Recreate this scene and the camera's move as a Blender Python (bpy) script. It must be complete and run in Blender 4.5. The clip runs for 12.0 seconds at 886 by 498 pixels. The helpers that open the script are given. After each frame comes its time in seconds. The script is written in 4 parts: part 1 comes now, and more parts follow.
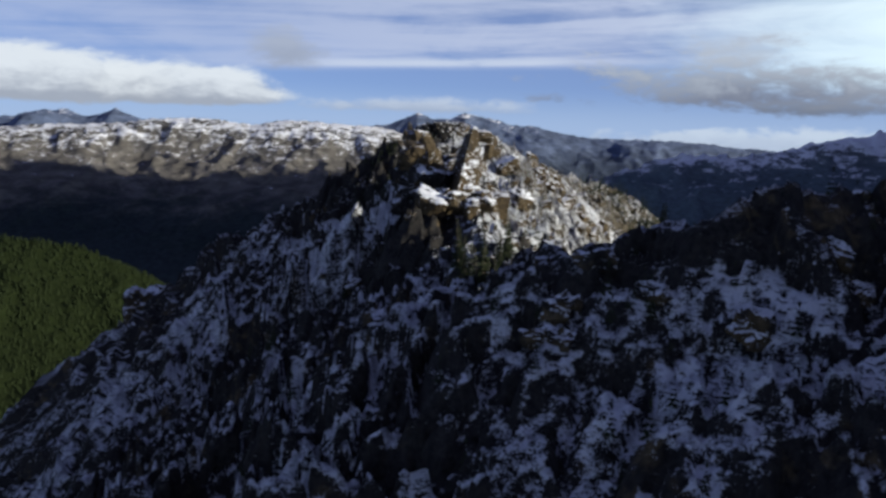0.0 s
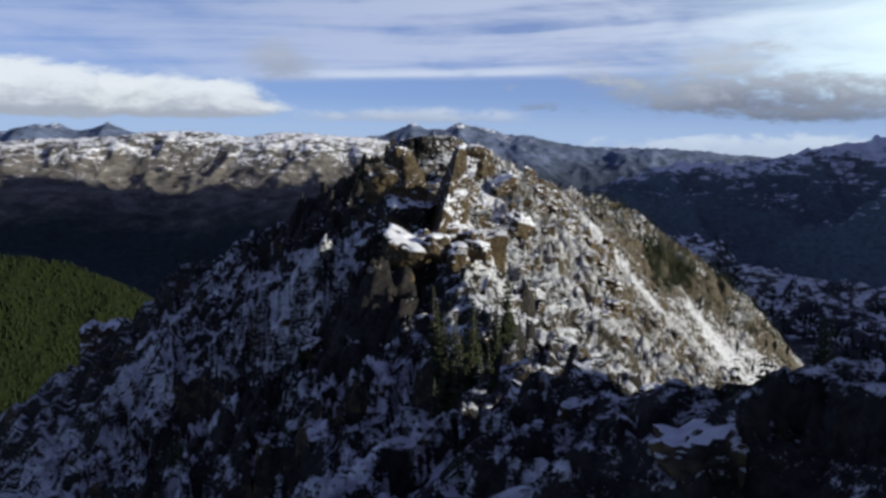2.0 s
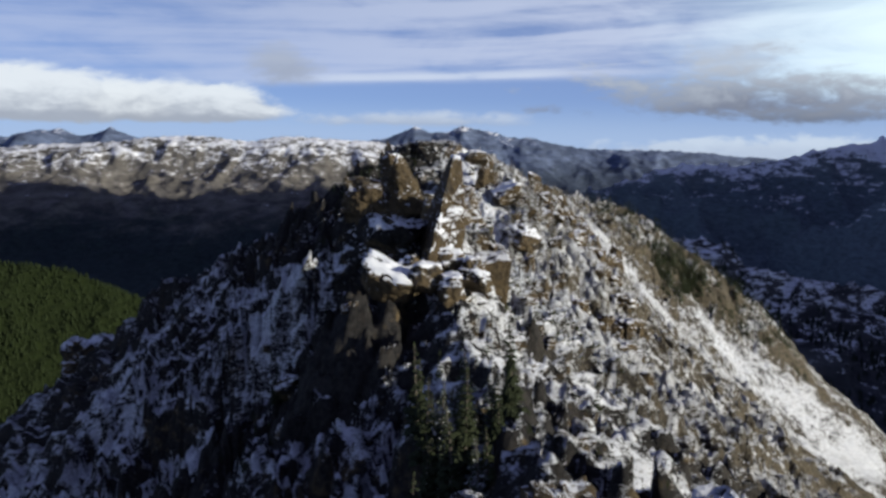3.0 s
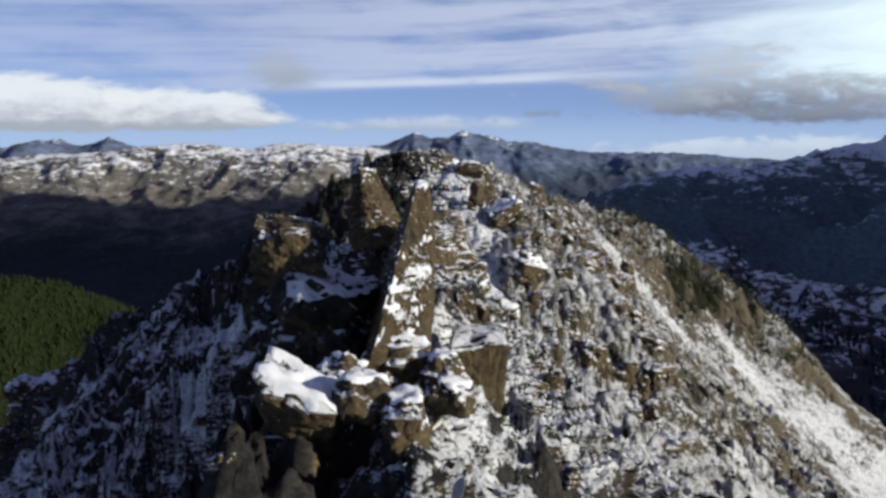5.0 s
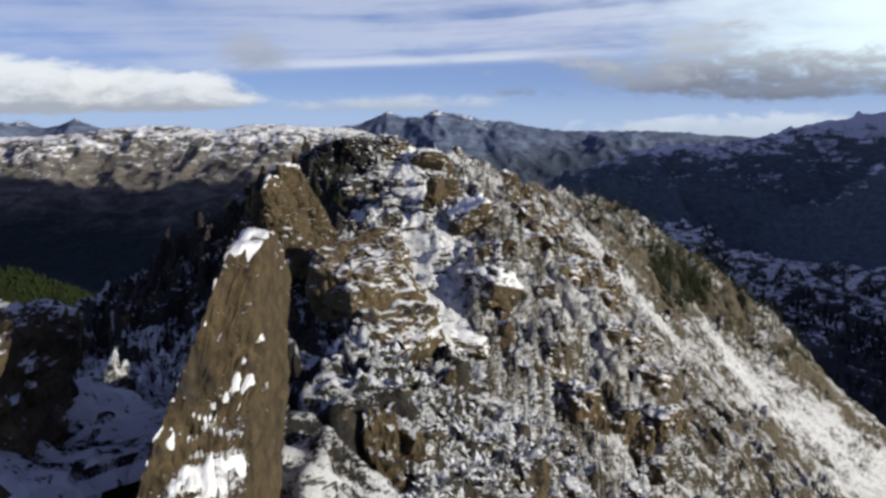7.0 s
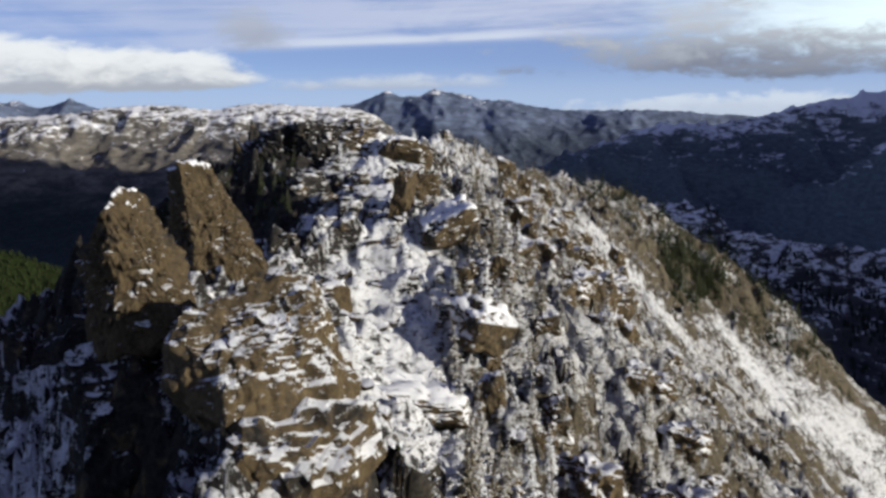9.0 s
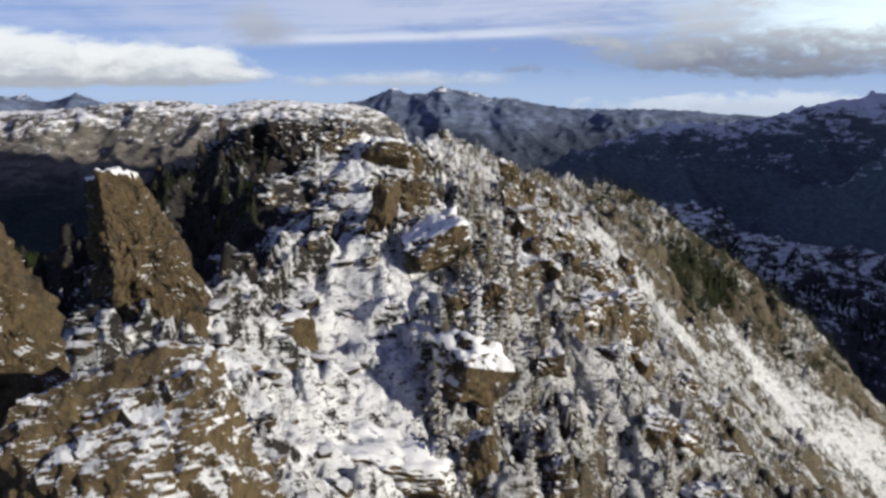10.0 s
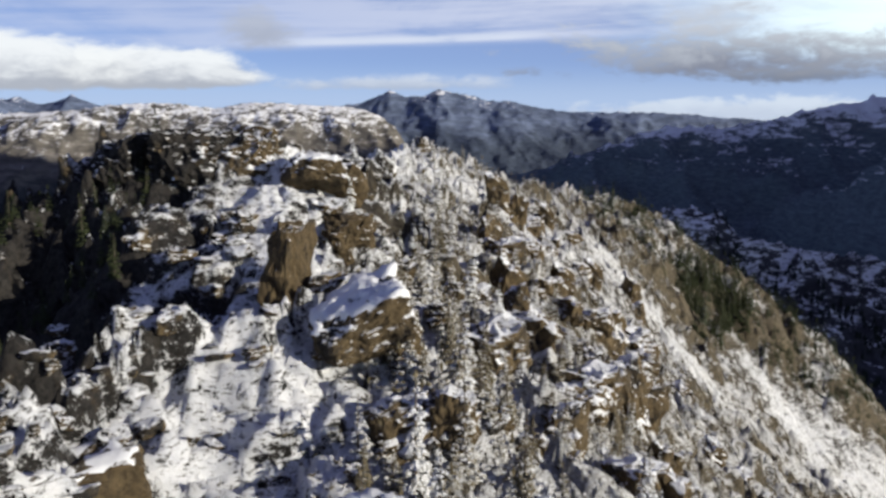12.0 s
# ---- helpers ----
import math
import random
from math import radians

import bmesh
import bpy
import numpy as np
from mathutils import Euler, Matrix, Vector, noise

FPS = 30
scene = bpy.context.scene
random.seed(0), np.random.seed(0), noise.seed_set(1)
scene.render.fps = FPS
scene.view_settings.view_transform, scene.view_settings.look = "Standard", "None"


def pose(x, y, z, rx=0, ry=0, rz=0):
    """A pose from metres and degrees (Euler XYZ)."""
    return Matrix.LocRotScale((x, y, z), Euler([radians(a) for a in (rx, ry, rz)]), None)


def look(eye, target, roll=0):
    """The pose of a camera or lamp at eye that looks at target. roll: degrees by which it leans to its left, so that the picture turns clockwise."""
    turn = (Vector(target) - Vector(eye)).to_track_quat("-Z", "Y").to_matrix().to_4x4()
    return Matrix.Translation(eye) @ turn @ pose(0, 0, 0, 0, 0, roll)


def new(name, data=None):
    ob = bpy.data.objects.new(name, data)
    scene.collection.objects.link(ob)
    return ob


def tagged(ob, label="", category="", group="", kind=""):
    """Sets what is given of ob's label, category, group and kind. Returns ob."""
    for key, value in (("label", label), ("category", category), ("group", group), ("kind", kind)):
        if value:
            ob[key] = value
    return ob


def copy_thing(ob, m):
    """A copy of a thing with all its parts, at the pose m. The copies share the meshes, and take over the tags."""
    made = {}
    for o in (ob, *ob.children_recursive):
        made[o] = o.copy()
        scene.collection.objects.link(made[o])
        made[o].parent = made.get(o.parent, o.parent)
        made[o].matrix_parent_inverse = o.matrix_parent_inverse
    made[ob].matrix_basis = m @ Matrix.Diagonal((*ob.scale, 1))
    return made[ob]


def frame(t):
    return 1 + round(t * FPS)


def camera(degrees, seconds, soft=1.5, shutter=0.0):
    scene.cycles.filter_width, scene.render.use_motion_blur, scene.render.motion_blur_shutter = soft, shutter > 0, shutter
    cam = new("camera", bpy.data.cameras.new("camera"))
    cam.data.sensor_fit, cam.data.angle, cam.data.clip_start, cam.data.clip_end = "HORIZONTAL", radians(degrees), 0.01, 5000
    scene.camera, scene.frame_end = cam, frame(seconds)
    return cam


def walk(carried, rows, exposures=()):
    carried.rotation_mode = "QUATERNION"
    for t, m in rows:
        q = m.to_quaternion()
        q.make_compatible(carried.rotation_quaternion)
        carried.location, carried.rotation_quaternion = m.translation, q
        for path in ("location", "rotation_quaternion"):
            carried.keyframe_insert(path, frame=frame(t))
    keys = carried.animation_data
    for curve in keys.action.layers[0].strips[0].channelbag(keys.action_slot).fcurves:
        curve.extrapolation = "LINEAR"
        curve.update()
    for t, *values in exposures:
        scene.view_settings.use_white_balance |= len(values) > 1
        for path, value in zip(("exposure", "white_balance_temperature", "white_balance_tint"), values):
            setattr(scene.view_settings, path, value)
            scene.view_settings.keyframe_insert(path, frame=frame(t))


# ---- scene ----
cam = camera(55.0, 12.0, soft=2.9)
PATH = [
    (0, (0.634, 1.702, 99.455), (0.58, 3.682, 99.18), 1.9),
    (0.5, (0.858, 8.156, 99.699), (0.801, 10.137, 99.431), 1.7),
    (1, (1.084, 14.876, 100.003), (1.027, 16.859, 99.743), 1.3),
    (1.5, (1.3, 21.628, 100.302), (1.249, 23.612, 100.048), 1.1),
    (2, (1.574, 28.199, 100.608), (1.528, 30.182, 100.356), 1.2),
    (2.5, (1.943, 34.802, 100.906), (1.892, 36.786, 100.656), 1.3),
    (3, (2.255, 41.266, 101.12), (2.2, 43.251, 100.875), 0.9),
    (5, (3.932, 68.28, 102.041), (3.872, 70.266, 101.807), 0.1),
    (5.5, (4.514, 75.58, 102.293), (4.467, 77.565, 102.054), -0.1),
    (6, (5.118, 82.312, 102.563), (5.091, 84.297, 102.316), -0.1),
    (6.5, (5.698, 89.185, 102.776), (5.685, 91.168, 102.513), -0.2),
    (7, (6.353, 95.675, 102.964), (6.351, 97.655, 102.683), -0.3),
    (9, (9.125, 120.739, 103.293), (9.124, 122.711, 102.965), -0.4),
    (9.5, (9.95, 127.076, 103.326), (9.94, 129.048, 102.993), -0.1),
    (10, (10.781, 133.337, 103.36), (10.767, 135.309, 103.026), 0.1),
    (10.5, (11.643, 139.893, 103.429), (11.633, 141.865, 103.094), 0.2),
    (11, (12.533, 146.152, 103.434), (12.526, 148.125, 103.104), 0.2),
    (11.5, (13.443, 152.58, 103.43), (13.438, 154.553, 103.102), 0.1),
    (12, (14.329, 158.905, 103.42), (14.319, 160.878, 103.093), 0.2),
]
walk(cam, [(t, look(eye, target, roll)) for t, eye, target, roll in PATH], [(0.0, 0.0, 5900, 6), (3.0, 0.06, 5950, 6), (9.0, 0.12, 6200, 7), (12.0, 0.22, 6230, 7)])

SUN_AZ, SUN_EL = 112.0, 15.5        # degrees from +y towards +x, and above the horizon


# ---- world, sun ----
class Net:
    """Small helper for building node trees."""

    def __init__(self, tree):
        self.tree = tree

    def add(self, kind, **sockets):
        n = self.tree.nodes.new(kind)
        for key, value in sockets.items():
            self.feed(n.inputs[key.replace("_", " ")], value)
        return n

    def feed(self, socket, value):
        if isinstance(value, bpy.types.NodeSocket):
            self.tree.links.new(value, socket)
        else:
            socket.default_value = value

    def math(self, op, a, b=0.0, c=0.0, clamp=False):
        n = self.tree.nodes.new("ShaderNodeMath")
        n.operation, n.use_clamp = op, clamp
        for socket, value in zip(n.inputs, (a, b, c)):
            self.feed(socket, value)
        return n.outputs[0]

    def ramp(self, v, lo, hi, smooth=True):
        n = self.tree.nodes.new("ShaderNodeMapRange")
        n.interpolation_type = "SMOOTHSTEP" if smooth else "LINEAR"
        self.feed(n.inputs["Value"], v)
        self.feed(n.inputs["From Min"], lo)
        self.feed(n.inputs["From Max"], hi)
        return n.outputs["Result"]

    def mix(self, f, a, b):
        n = self.tree.nodes.new("ShaderNodeMix")
        n.data_type = "RGBA"
        self.feed(n.inputs[0], f)
        self.feed(n.inputs[6], a if isinstance(a, bpy.types.NodeSocket) else (*a, 1))
        self.feed(n.inputs[7], b if isinstance(b, bpy.types.NodeSocket) else (*b, 1))
        return n.outputs[2]

    def noise(self, vector, scale, detail=4.0, rough=0.55, warp=0.0):
        n = self.tree.nodes.new("ShaderNodeTexNoise")
        self.feed(n.inputs["Vector"], vector)
        n.inputs["Scale"].default_value = scale
        n.inputs["Detail"].default_value = detail
        n.inputs["Roughness"].default_value = rough
        n.inputs["Distortion"].default_value = warp
        return n.outputs["Fac"]

    def vec(self, x, y, z=0.0):
        return self.add("ShaderNodeCombineXYZ", X=x, Y=y, Z=z).outputs[0]


def make_world():
    w = bpy.data.worlds.new("sky")
    w.use_nodes = True
    scene.world = w
    w.node_tree.nodes.clear()
    g = Net(w.node_tree)
    sky = w.node_tree.nodes.new("ShaderNodeTexSky")
    sky.sky_type, sky.sun_disc = "NISHITA", False
    sky.sun_elevation, sky.sun_rotation = radians(SUN_EL), radians(SUN_AZ)
    sky.altitude, sky.air_density, sky.dust_density, sky.ozone_density = 3000, 0.6, 0.2, 3.0
    way = g.add("ShaderNodeTexCoord").outputs["Generated"]
    sep = g.add("ShaderNodeSeparateXYZ", Vector=way)
    az = g.math("ARCTAN2", sep.outputs[0], sep.outputs[1])
    el = g.math("ARCSINE", sep.outputs[2])
    # high streaks, thin and tilted
    tilt = g.math("ADD", el, g.math("MULTIPLY", az, -0.035))
    streak = g.noise(g.vec(g.math("MULTIPLY", az, 2.2), g.math("MULTIPLY", tilt, 42.0), 3.1), 1.0, 7.0, 0.6, 0.4)
    soft = g.noise(g.vec(g.math("MULTIPLY", az, 5.5), g.math("MULTIPLY", tilt, 22.0), 8.4), 1.0, 6.0, 0.6, 0.6)
    veins = g.math("ADD", g.math("MULTIPLY", streak, 0.6), g.math("MULTIPLY", soft, 0.4))
    band = g.math("MULTIPLY", g.ramp(tilt, 0.066, 0.080), g.math("MULTIPLY_ADD", g.ramp(el, 0.17, 0.36), -0.92, 1.0))
    cirrus = g.math("MULTIPLY", g.ramp(veins, 0.36, 0.60), band)
    cirrus = g.math("MULTIPLY", cirrus, g.math("MULTIPLY_ADD", g.ramp(az, -0.5, 0.2), 0.45, 0.55))
    line = g.math("MULTIPLY", g.ramp(tilt, 0.072, 0.077), g.math("SUBTRACT", 1.0, g.ramp(tilt, 0.079, 0.086)))
    line = g.math("MULTIPLY", line, g.math("MULTIPLY", g.ramp(az, -0.26, -0.12), g.math("SUBTRACT", 1.0, g.ramp(az, 0.06, 0.14))))
    line = g.math("MULTIPLY", line, g.ramp(soft, 0.3, 0.5))
    # the brighter veil towards the sun's side, and the pale air over the far ridges
    veil = g.math("MULTIPLY", g.ramp(g.math("ADD", az, g.math("MULTIPLY", soft, 0.2)), 0.24, 0.58), g.math("MULTIPLY", g.ramp(el, 0.03, 0.075), g.math("SUBTRACT", 1.0, g.ramp(el, 0.13, 0.24))))
    pale = g.math("SUBTRACT", 1.0, g.ramp(el, 0.0, 0.055))
    puff = g.noise(g.vec(g.math("MULTIPLY", az, 13.0), g.math("MULTIPLY", el, 34.0), 1.7), 1.0, 8.0, 0.58, 0.35)
    curl = g.noise(g.vec(g.math("MULTIPLY", az, 38.0), g.math("MULTIPLY", el, 85.0), 5.2), 1.0, 6.0, 0.62, 0.5)
    fine = g.math("ADD", g.math("SUBTRACT", puff, 0.5), g.math("MULTIPLY", g.math("SUBTRACT", curl, 0.5), 0.45))

    def bank(a0, e0, wide, up, down, rough, edge=0.30):
        """A heap of cloud with a flat foot: middle, half width, height above and depth below."""
        da = g.math("DIVIDE", g.math("SUBTRACT", az, a0), wide)
        de = g.math("SUBTRACT", el, e0)
        dv = g.math("ADD", g.math("DIVIDE", g.math("MAXIMUM", de, 0.0), up), g.math("DIVIDE", g.math("MINIMUM", de, 0.0), down))
        r = g.math("SQRT", g.math("ADD", g.math("MULTIPLY", da, da), g.math("MULTIPLY", dv, dv)))
        body = g.math("ADD", g.math("SUBTRACT", 1.0, r), g.math("MULTIPLY", fine, rough))
        return g.ramp(body, 0.0, edge), dv

    col = sky.outputs[0]
    col = g.mix(g.math("MULTIPLY", g.ramp(el, 0.2, 0.6), 0.75), col, (0.95, 0.98, 2.25))
    col = g.mix(g.math("MULTIPLY", pale, 0.85), col, (6.0, 7.5, 8.5))
    col = g.mix(g.math("MULTIPLY", g.math("SUBTRACT", 1.0, g.ramp(el, 0.09, 0.30)), 0.55), col, (3.7, 4.4, 7.6))
    col = g.mix(g.math("MULTIPLY", cirrus, 0.8), col, (7.0, 7.2, 8.6))
    col = g.mix(g.math("MULTIPLY", line, 0.6), col, (8.2, 8.4, 9.2))
    col = g.mix(g.math("MULTIPLY", veil, 0.9), col, (10.6, 11.9, 12.0))
    white, grey, dusk = (9.6, 9.5, 9.4), (4.6, 4.7, 5.2), (2.9, 3.1, 3.8)
    for a0, e0, wide, up, down, rough, share, top, foot, low, high in (
            (0.33, 0.000, 0.36, 0.014, 0.03, 3.4, 0.6, (8.6, 8.8, 9.0), (6.6, 6.8, 7.4), -0.5, 0.9),
            (-0.06, 0.026, 0.16, 0.014, 0.008, 1.8, 0.75, (7.4, 7.6, 8.2), (5.0, 5.3, 6.2), -0.6, 0.9),
            (-0.21, 0.082, 0.055, 0.030, 0.026, 1.6, 0.8, (5.0, 5.2, 6.0), (4.0, 4.2, 5.0), -0.8, 0.9),
            (0.29, 0.094, 0.06, 0.024, 0.018, 1.6, 0.45, (5.6, 5.8, 6.6), (4.8, 5.0, 5.8), -0.8, 0.9),
            (-0.47, 0.031, 0.16, 0.050, 0.016, 0.75, 0.95, white, grey, -0.6, 0.6),
            (-0.325, 0.031, 0.13, 0.044, 0.014, 0.75, 0.95, white, grey, -0.6, 0.6),
            (0.32, 0.046, 0.24, 0.056, 0.018, 2.4, 0.95, (5.9, 6.0, 6.5), (2.4, 2.5, 3.1), -0.3, 1.2),
            (0.21, 0.052, 0.10, 0.034, 0.016, 2.2, 0.7, (5.0, 5.2, 5.8), (3.6, 3.8, 4.5), -0.5, 0.9),
            (0.38, 0.037, 0.15, 0.016, 0.009, 2.0, 0.85, (3.6, 3.7, 4.2), (2.1, 2.3, 2.9), -0.6, 0.8)):
        fac, v = bank(a0, e0, wide, up, down, rough, 0.3 if rough < 1.5 else 0.75)
        tone = g.mix(g.ramp(g.math("ADD", v, g.math("MULTIPLY", fine, 2.0)), low, high), foot, top)
        col = g.mix(g.math("MULTIPLY", fac, share), col, tone)
    bg = g.add("ShaderNodeBackground", Color=col, Strength=0.085)
    out = g.add("ShaderNodeOutputWorld")
    g.tree.links.new(bg.outputs[0], out.inputs[0])


make_world()
sun_way = Vector((math.sin(radians(SUN_AZ)) * math.cos(radians(SUN_EL)), math.cos(radians(SUN_AZ)) * math.cos(radians(SUN_EL)), math.sin(radians(SUN_EL))))
sun = new("sun", bpy.data.lights.new("sun", "SUN"))
sun.data.energy, sun.data.angle, sun.data.color = 5.0, radians(0.6), (1.0, 0.89, 0.72)
sun.matrix_world = look(sun_way * 400, (0, 0, 0))


# ---- noise on arrays ----
def hashed(ix, iy, iz, seed):
    h = (ix.astype(np.int64) * 374761393 + iy.astype(np.int64) * 668265263 + iz.astype(np.int64) * 2147483647 + seed * 1274126177) & 0xFFFFFFFF
    h = ((h ^ (h >> 13)) * 1274126177) & 0xFFFFFFFF
    h = ((h ^ (h >> 16)) * 2246822519) & 0xFFFFFFFF
    return ((h ^ (h >> 15)) & 0xFFFFFF) / float(0x1000000)


def value3(x, y, z, seed):
    ix, iy, iz = np.floor(x), np.floor(y), np.floor(z)
    fx, fy, fz = x - ix, y - iy, z - iz
    fx, fy, fz = (f * f * f * (f * (f * 6 - 15) + 10) for f in (fx, fy, fz))
    out = 0
    for dx in (0, 1):
        for dy in (0, 1):
            for dz in (0, 1):
                w = (fx if dx else 1 - fx) * (fy if dy else 1 - fy) * (fz if dz else 1 - fz)
                out = out + w * hashed(ix + dx, iy + dy, iz + dz, seed)
    return out * 2 - 1


def value2(x, y, seed):
    ix, iy = np.floor(x), np.floor(y)
    fx, fy = x - ix, y - iy
    fx, fy = (f * f * f * (f * (f * 6 - 15) + 10) for f in (fx, fy))
    zero = np.zeros_like(ix)
    a, b = hashed(ix, iy, zero, seed), hashed(ix + 1, iy, zero, seed)
    c, d = hashed(ix, iy + 1, zero, seed), hashed(ix + 1, iy + 1, zero, seed)
    return (a + (b - a) * fx + (c - a) * fy + (a - b - c + d) * fx * fy) * 2 - 1


def fbm2(x, y, size, octaves, seed, gain=0.5):
    out, amp = 0, 1.0
    for k in range(octaves):
        turn = 0.6 * k + 0.3
        u = (x * math.cos(turn) - y * math.sin(turn)) / size
        v = (x * math.sin(turn) + y * math.cos(turn)) / size
        out = out + amp * value2(u + 17.3 * k, v - 9.1 * k, seed + k)
        amp, size = amp * gain, size / 2.03
    return out


def ridged2(x, y, size, octaves, seed, gain=0.5):
    out, amp, weight = 0, 1.0, 1.0
    for k in range(octaves):
        turn = 0.9 * k + 0.5
        u = (x * math.cos(turn) - y * math.sin(turn)) / size
        v = (x * math.sin(turn) + y * math.cos(turn)) / size
        r = (1 - np.abs(value2(u + 5.7 * k, v + 3.3 * k, seed + k))) ** 2
        out = out + amp * r * weight
        weight = np.clip(r * 1.6, 0, 1)
        amp, size = amp * gain, size / 2.07
    return out


def facets(x, y, size, seed, tilt, step):
    """Broken rock: every cell is a tilted facet of its own height, with a crease round it."""
    u, v = x / size, y / size
    iu, iv = np.floor(u), np.floor(v)
    best = np.full(u.shape, 9.0)
    second = np.full(u.shape, 9.0)
    val = np.zeros(u.shape)
    zero = np.zeros_like(iu)
    for dx in (-1, 0, 1):
        for dy in (-1, 0, 1):
            cx, cy = iu + dx, iv + dy
            px, py = cx + hashed(cx, cy, zero, seed), cy + hashed(cx, cy, zero + 1, seed)
            ex, ey = u - px, v - py
            d = ex * ex + ey * ey
            tx, ty = hashed(cx, cy, zero + 2, seed) - 0.5, hashed(cx, cy, zero + 3, seed) - 0.5
            hgt = (hashed(cx, cy, zero + 4, seed) - 0.5) * step + (tx * ex + ty * ey) * 2 * tilt
            near = d < best
            second = np.where(near, best, np.minimum(second, d))
            val = np.where(near, hgt, val)
            best = np.where(near, d, best)
    crease = np.clip((np.sqrt(second) - np.sqrt(best)) / 0.16, 0, 1)
    return val * size - (1 - crease) * 0.08 * size


def smooth(v, lo, hi):
    t = np.clip((v - lo) / (hi - lo), 0, 1)
    return t * t * (3 - 2 * t)


# ---- materials ----
def material(name):
    m = bpy.data.materials.new(name)
    m.use_nodes = True
    g = Net(m.node_tree)
    return m, g, m.node_tree.nodes["Principled BSDF"]


def place(g):
    return g.add("ShaderNodeNewGeometry").outputs["Position"]


def up_share(g):
    return g.add("ShaderNodeSeparateXYZ", Vector=g.add("ShaderNodeNewGeometry").outputs["Normal"]).outputs[2]


def bumped(g, bsdf, height, strength, distance):
    b = g.add("ShaderNodeBump", Height=height, Strength=strength, Distance=distance)
    g.tree.links.new(b.outputs[0], bsdf.inputs["Normal"])


def snowy_rock(name, snow_from, snow_to, brown=0.5, size=1.0, local=False, ledge_share=0.9, spread=1.0, relief=0.35, ledge_thin=3.4, tone=1.0):
    """Weathered tan and grey rock under a thin, broken cover of snow."""
    m, g, b = material(name)
    p = g.add("ShaderNodeTexCoord").outputs["Object"] if local else place(g)
    big = g.noise(p, 0.09 / size, 3.0, 0.5)
    mid = g.noise(p, 0.55 / size, 6.0, 0.6, 0.6)
    fine = g.noise(p, 2.2 / size, 7.0, 0.72, 0.3)
    grit = g.noise(p, 7.0 / size, 5.0, 0.75)
    sp = g.add("ShaderNodeSeparateXYZ", Vector=p)
    runs = g.noise(g.vec(sp.outputs[0], sp.outputs[1], g.math("MULTIPLY", sp.outputs[2], 0.22)), 3.0 / size, 5.0, 0.65, 0.2)
    tan = g.mix(g.ramp(fine, 0.3, 0.7), tuple(tone * v for v in (0.062, 0.046, 0.026)), tuple(tone * v for v in (0.168, 0.124, 0.068)))
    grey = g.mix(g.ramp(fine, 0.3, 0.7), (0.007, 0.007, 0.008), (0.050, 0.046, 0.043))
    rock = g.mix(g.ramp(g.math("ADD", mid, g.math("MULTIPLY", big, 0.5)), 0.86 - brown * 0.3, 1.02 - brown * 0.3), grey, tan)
    rock = g.mix(g.math("MULTIPLY", g.ramp(runs, 0.48, 0.72), 0.6), rock, (0.042, 0.034, 0.026))
    ledges = g.noise(g.vec(g.math("MULTIPLY", sp.outputs[0], 0.7), g.math("MULTIPLY", sp.outputs[1], 0.7), g.math("MULTIPLY", sp.outputs[2], ledge_thin)), 1.0 / size, 5.0, 0.62, 0.5)
    if not local:
        heath = g.add("ShaderNodeAttribute")
        heath.attribute_name = "heath"
        growth = g.math("MULTIPLY", heath.outputs["Fac"], g.ramp(g.math("ADD", g.math("MULTIPLY", fine, 0.6), g.math("MULTIPLY", mid, 0.4)), 0.36, 0.56))
        rock = g.mix(growth, rock, g.mix(g.ramp(grit, 0.3, 0.7), (0.040, 0.033, 0.021), (0.19, 0.158, 0.108)))
        woods = g.math("SUBTRACT", 1.0, g.ramp(g.math("ADD", sp.outputs[2], g.math("MULTIPLY", big, 80.0)), -130.0, -30.0))
        rock = g.mix(woods, rock, g.mix(g.ramp(fine, 0.3, 0.7), (0.022, 0.030, 0.030), (0.050, 0.066, 0.060)))
    lie = g.math("ADD", up_share(g), g.math("MULTIPLY", g.math("SUBTRACT", mid, 0.5), 1.2 * spread))
    lie = g.math("ADD", lie, g.math("MULTIPLY", g.math("SUBTRACT", fine, 0.5), 1.25 * spread))
    lie = g.math("ADD", lie, g.math("MULTIPLY", g.math("SUBTRACT", grit, 0.5), 1.15 * spread))
    lie = g.math("ADD", lie, g.math("MULTIPLY", g.math("SUBTRACT", ledges, 0.5), ledge_share))
    if local:
        drift = g.noise(p, 0.28 / size, 2.0, 0.5, 0.8)
        lie = g.math("ADD", lie, g.math("MULTIPLY", g.math("SUBTRACT", drift, 0.5), 1.6))
    if not local:
        cover = g.add("ShaderNodeAttribute")
        cover.attribute_name = "cover"
        lie = g.math("ADD", lie, cover.outputs["Fac"])
    snow = g.ramp(lie, snow_from, snow_to)
    if not local:
        # twigs and grass stand through the thin snow on the heath
        snow = g.math("MULTIPLY", snow, g.math("SUBTRACT", 1.0, g.math("MULTIPLY", g.math("MULTIPLY", heath.outputs["Fac"], 0.6), g.ramp(grit, 0.40, 0.60))))
    if not local:
        # stones and cracks break the snow, longer across than up and down
        crack = g.noise(g.vec(g.math("MULTIPLY", sp.outputs[0], 1.1), g.math("MULTIPLY", sp.outputs[1], 0.8), g.math("MULTIPLY", sp.outputs[2], 3.2)), 1.9, 6.0, 0.68, 0.7)
        snow = g.math("MULTIPLY", snow, g.math("SUBTRACT", 1.0, g.math("MULTIPLY", g.ramp(crack, 0.545, 0.635), 0.9)))
    white = g.mix(g.ramp(mid, 0.3, 0.7), (0.70, 0.72, 0.77), (0.84, 0.85, 0.88))
    g.feed(b.inputs["Base Color"], g.mix(snow, rock, white))
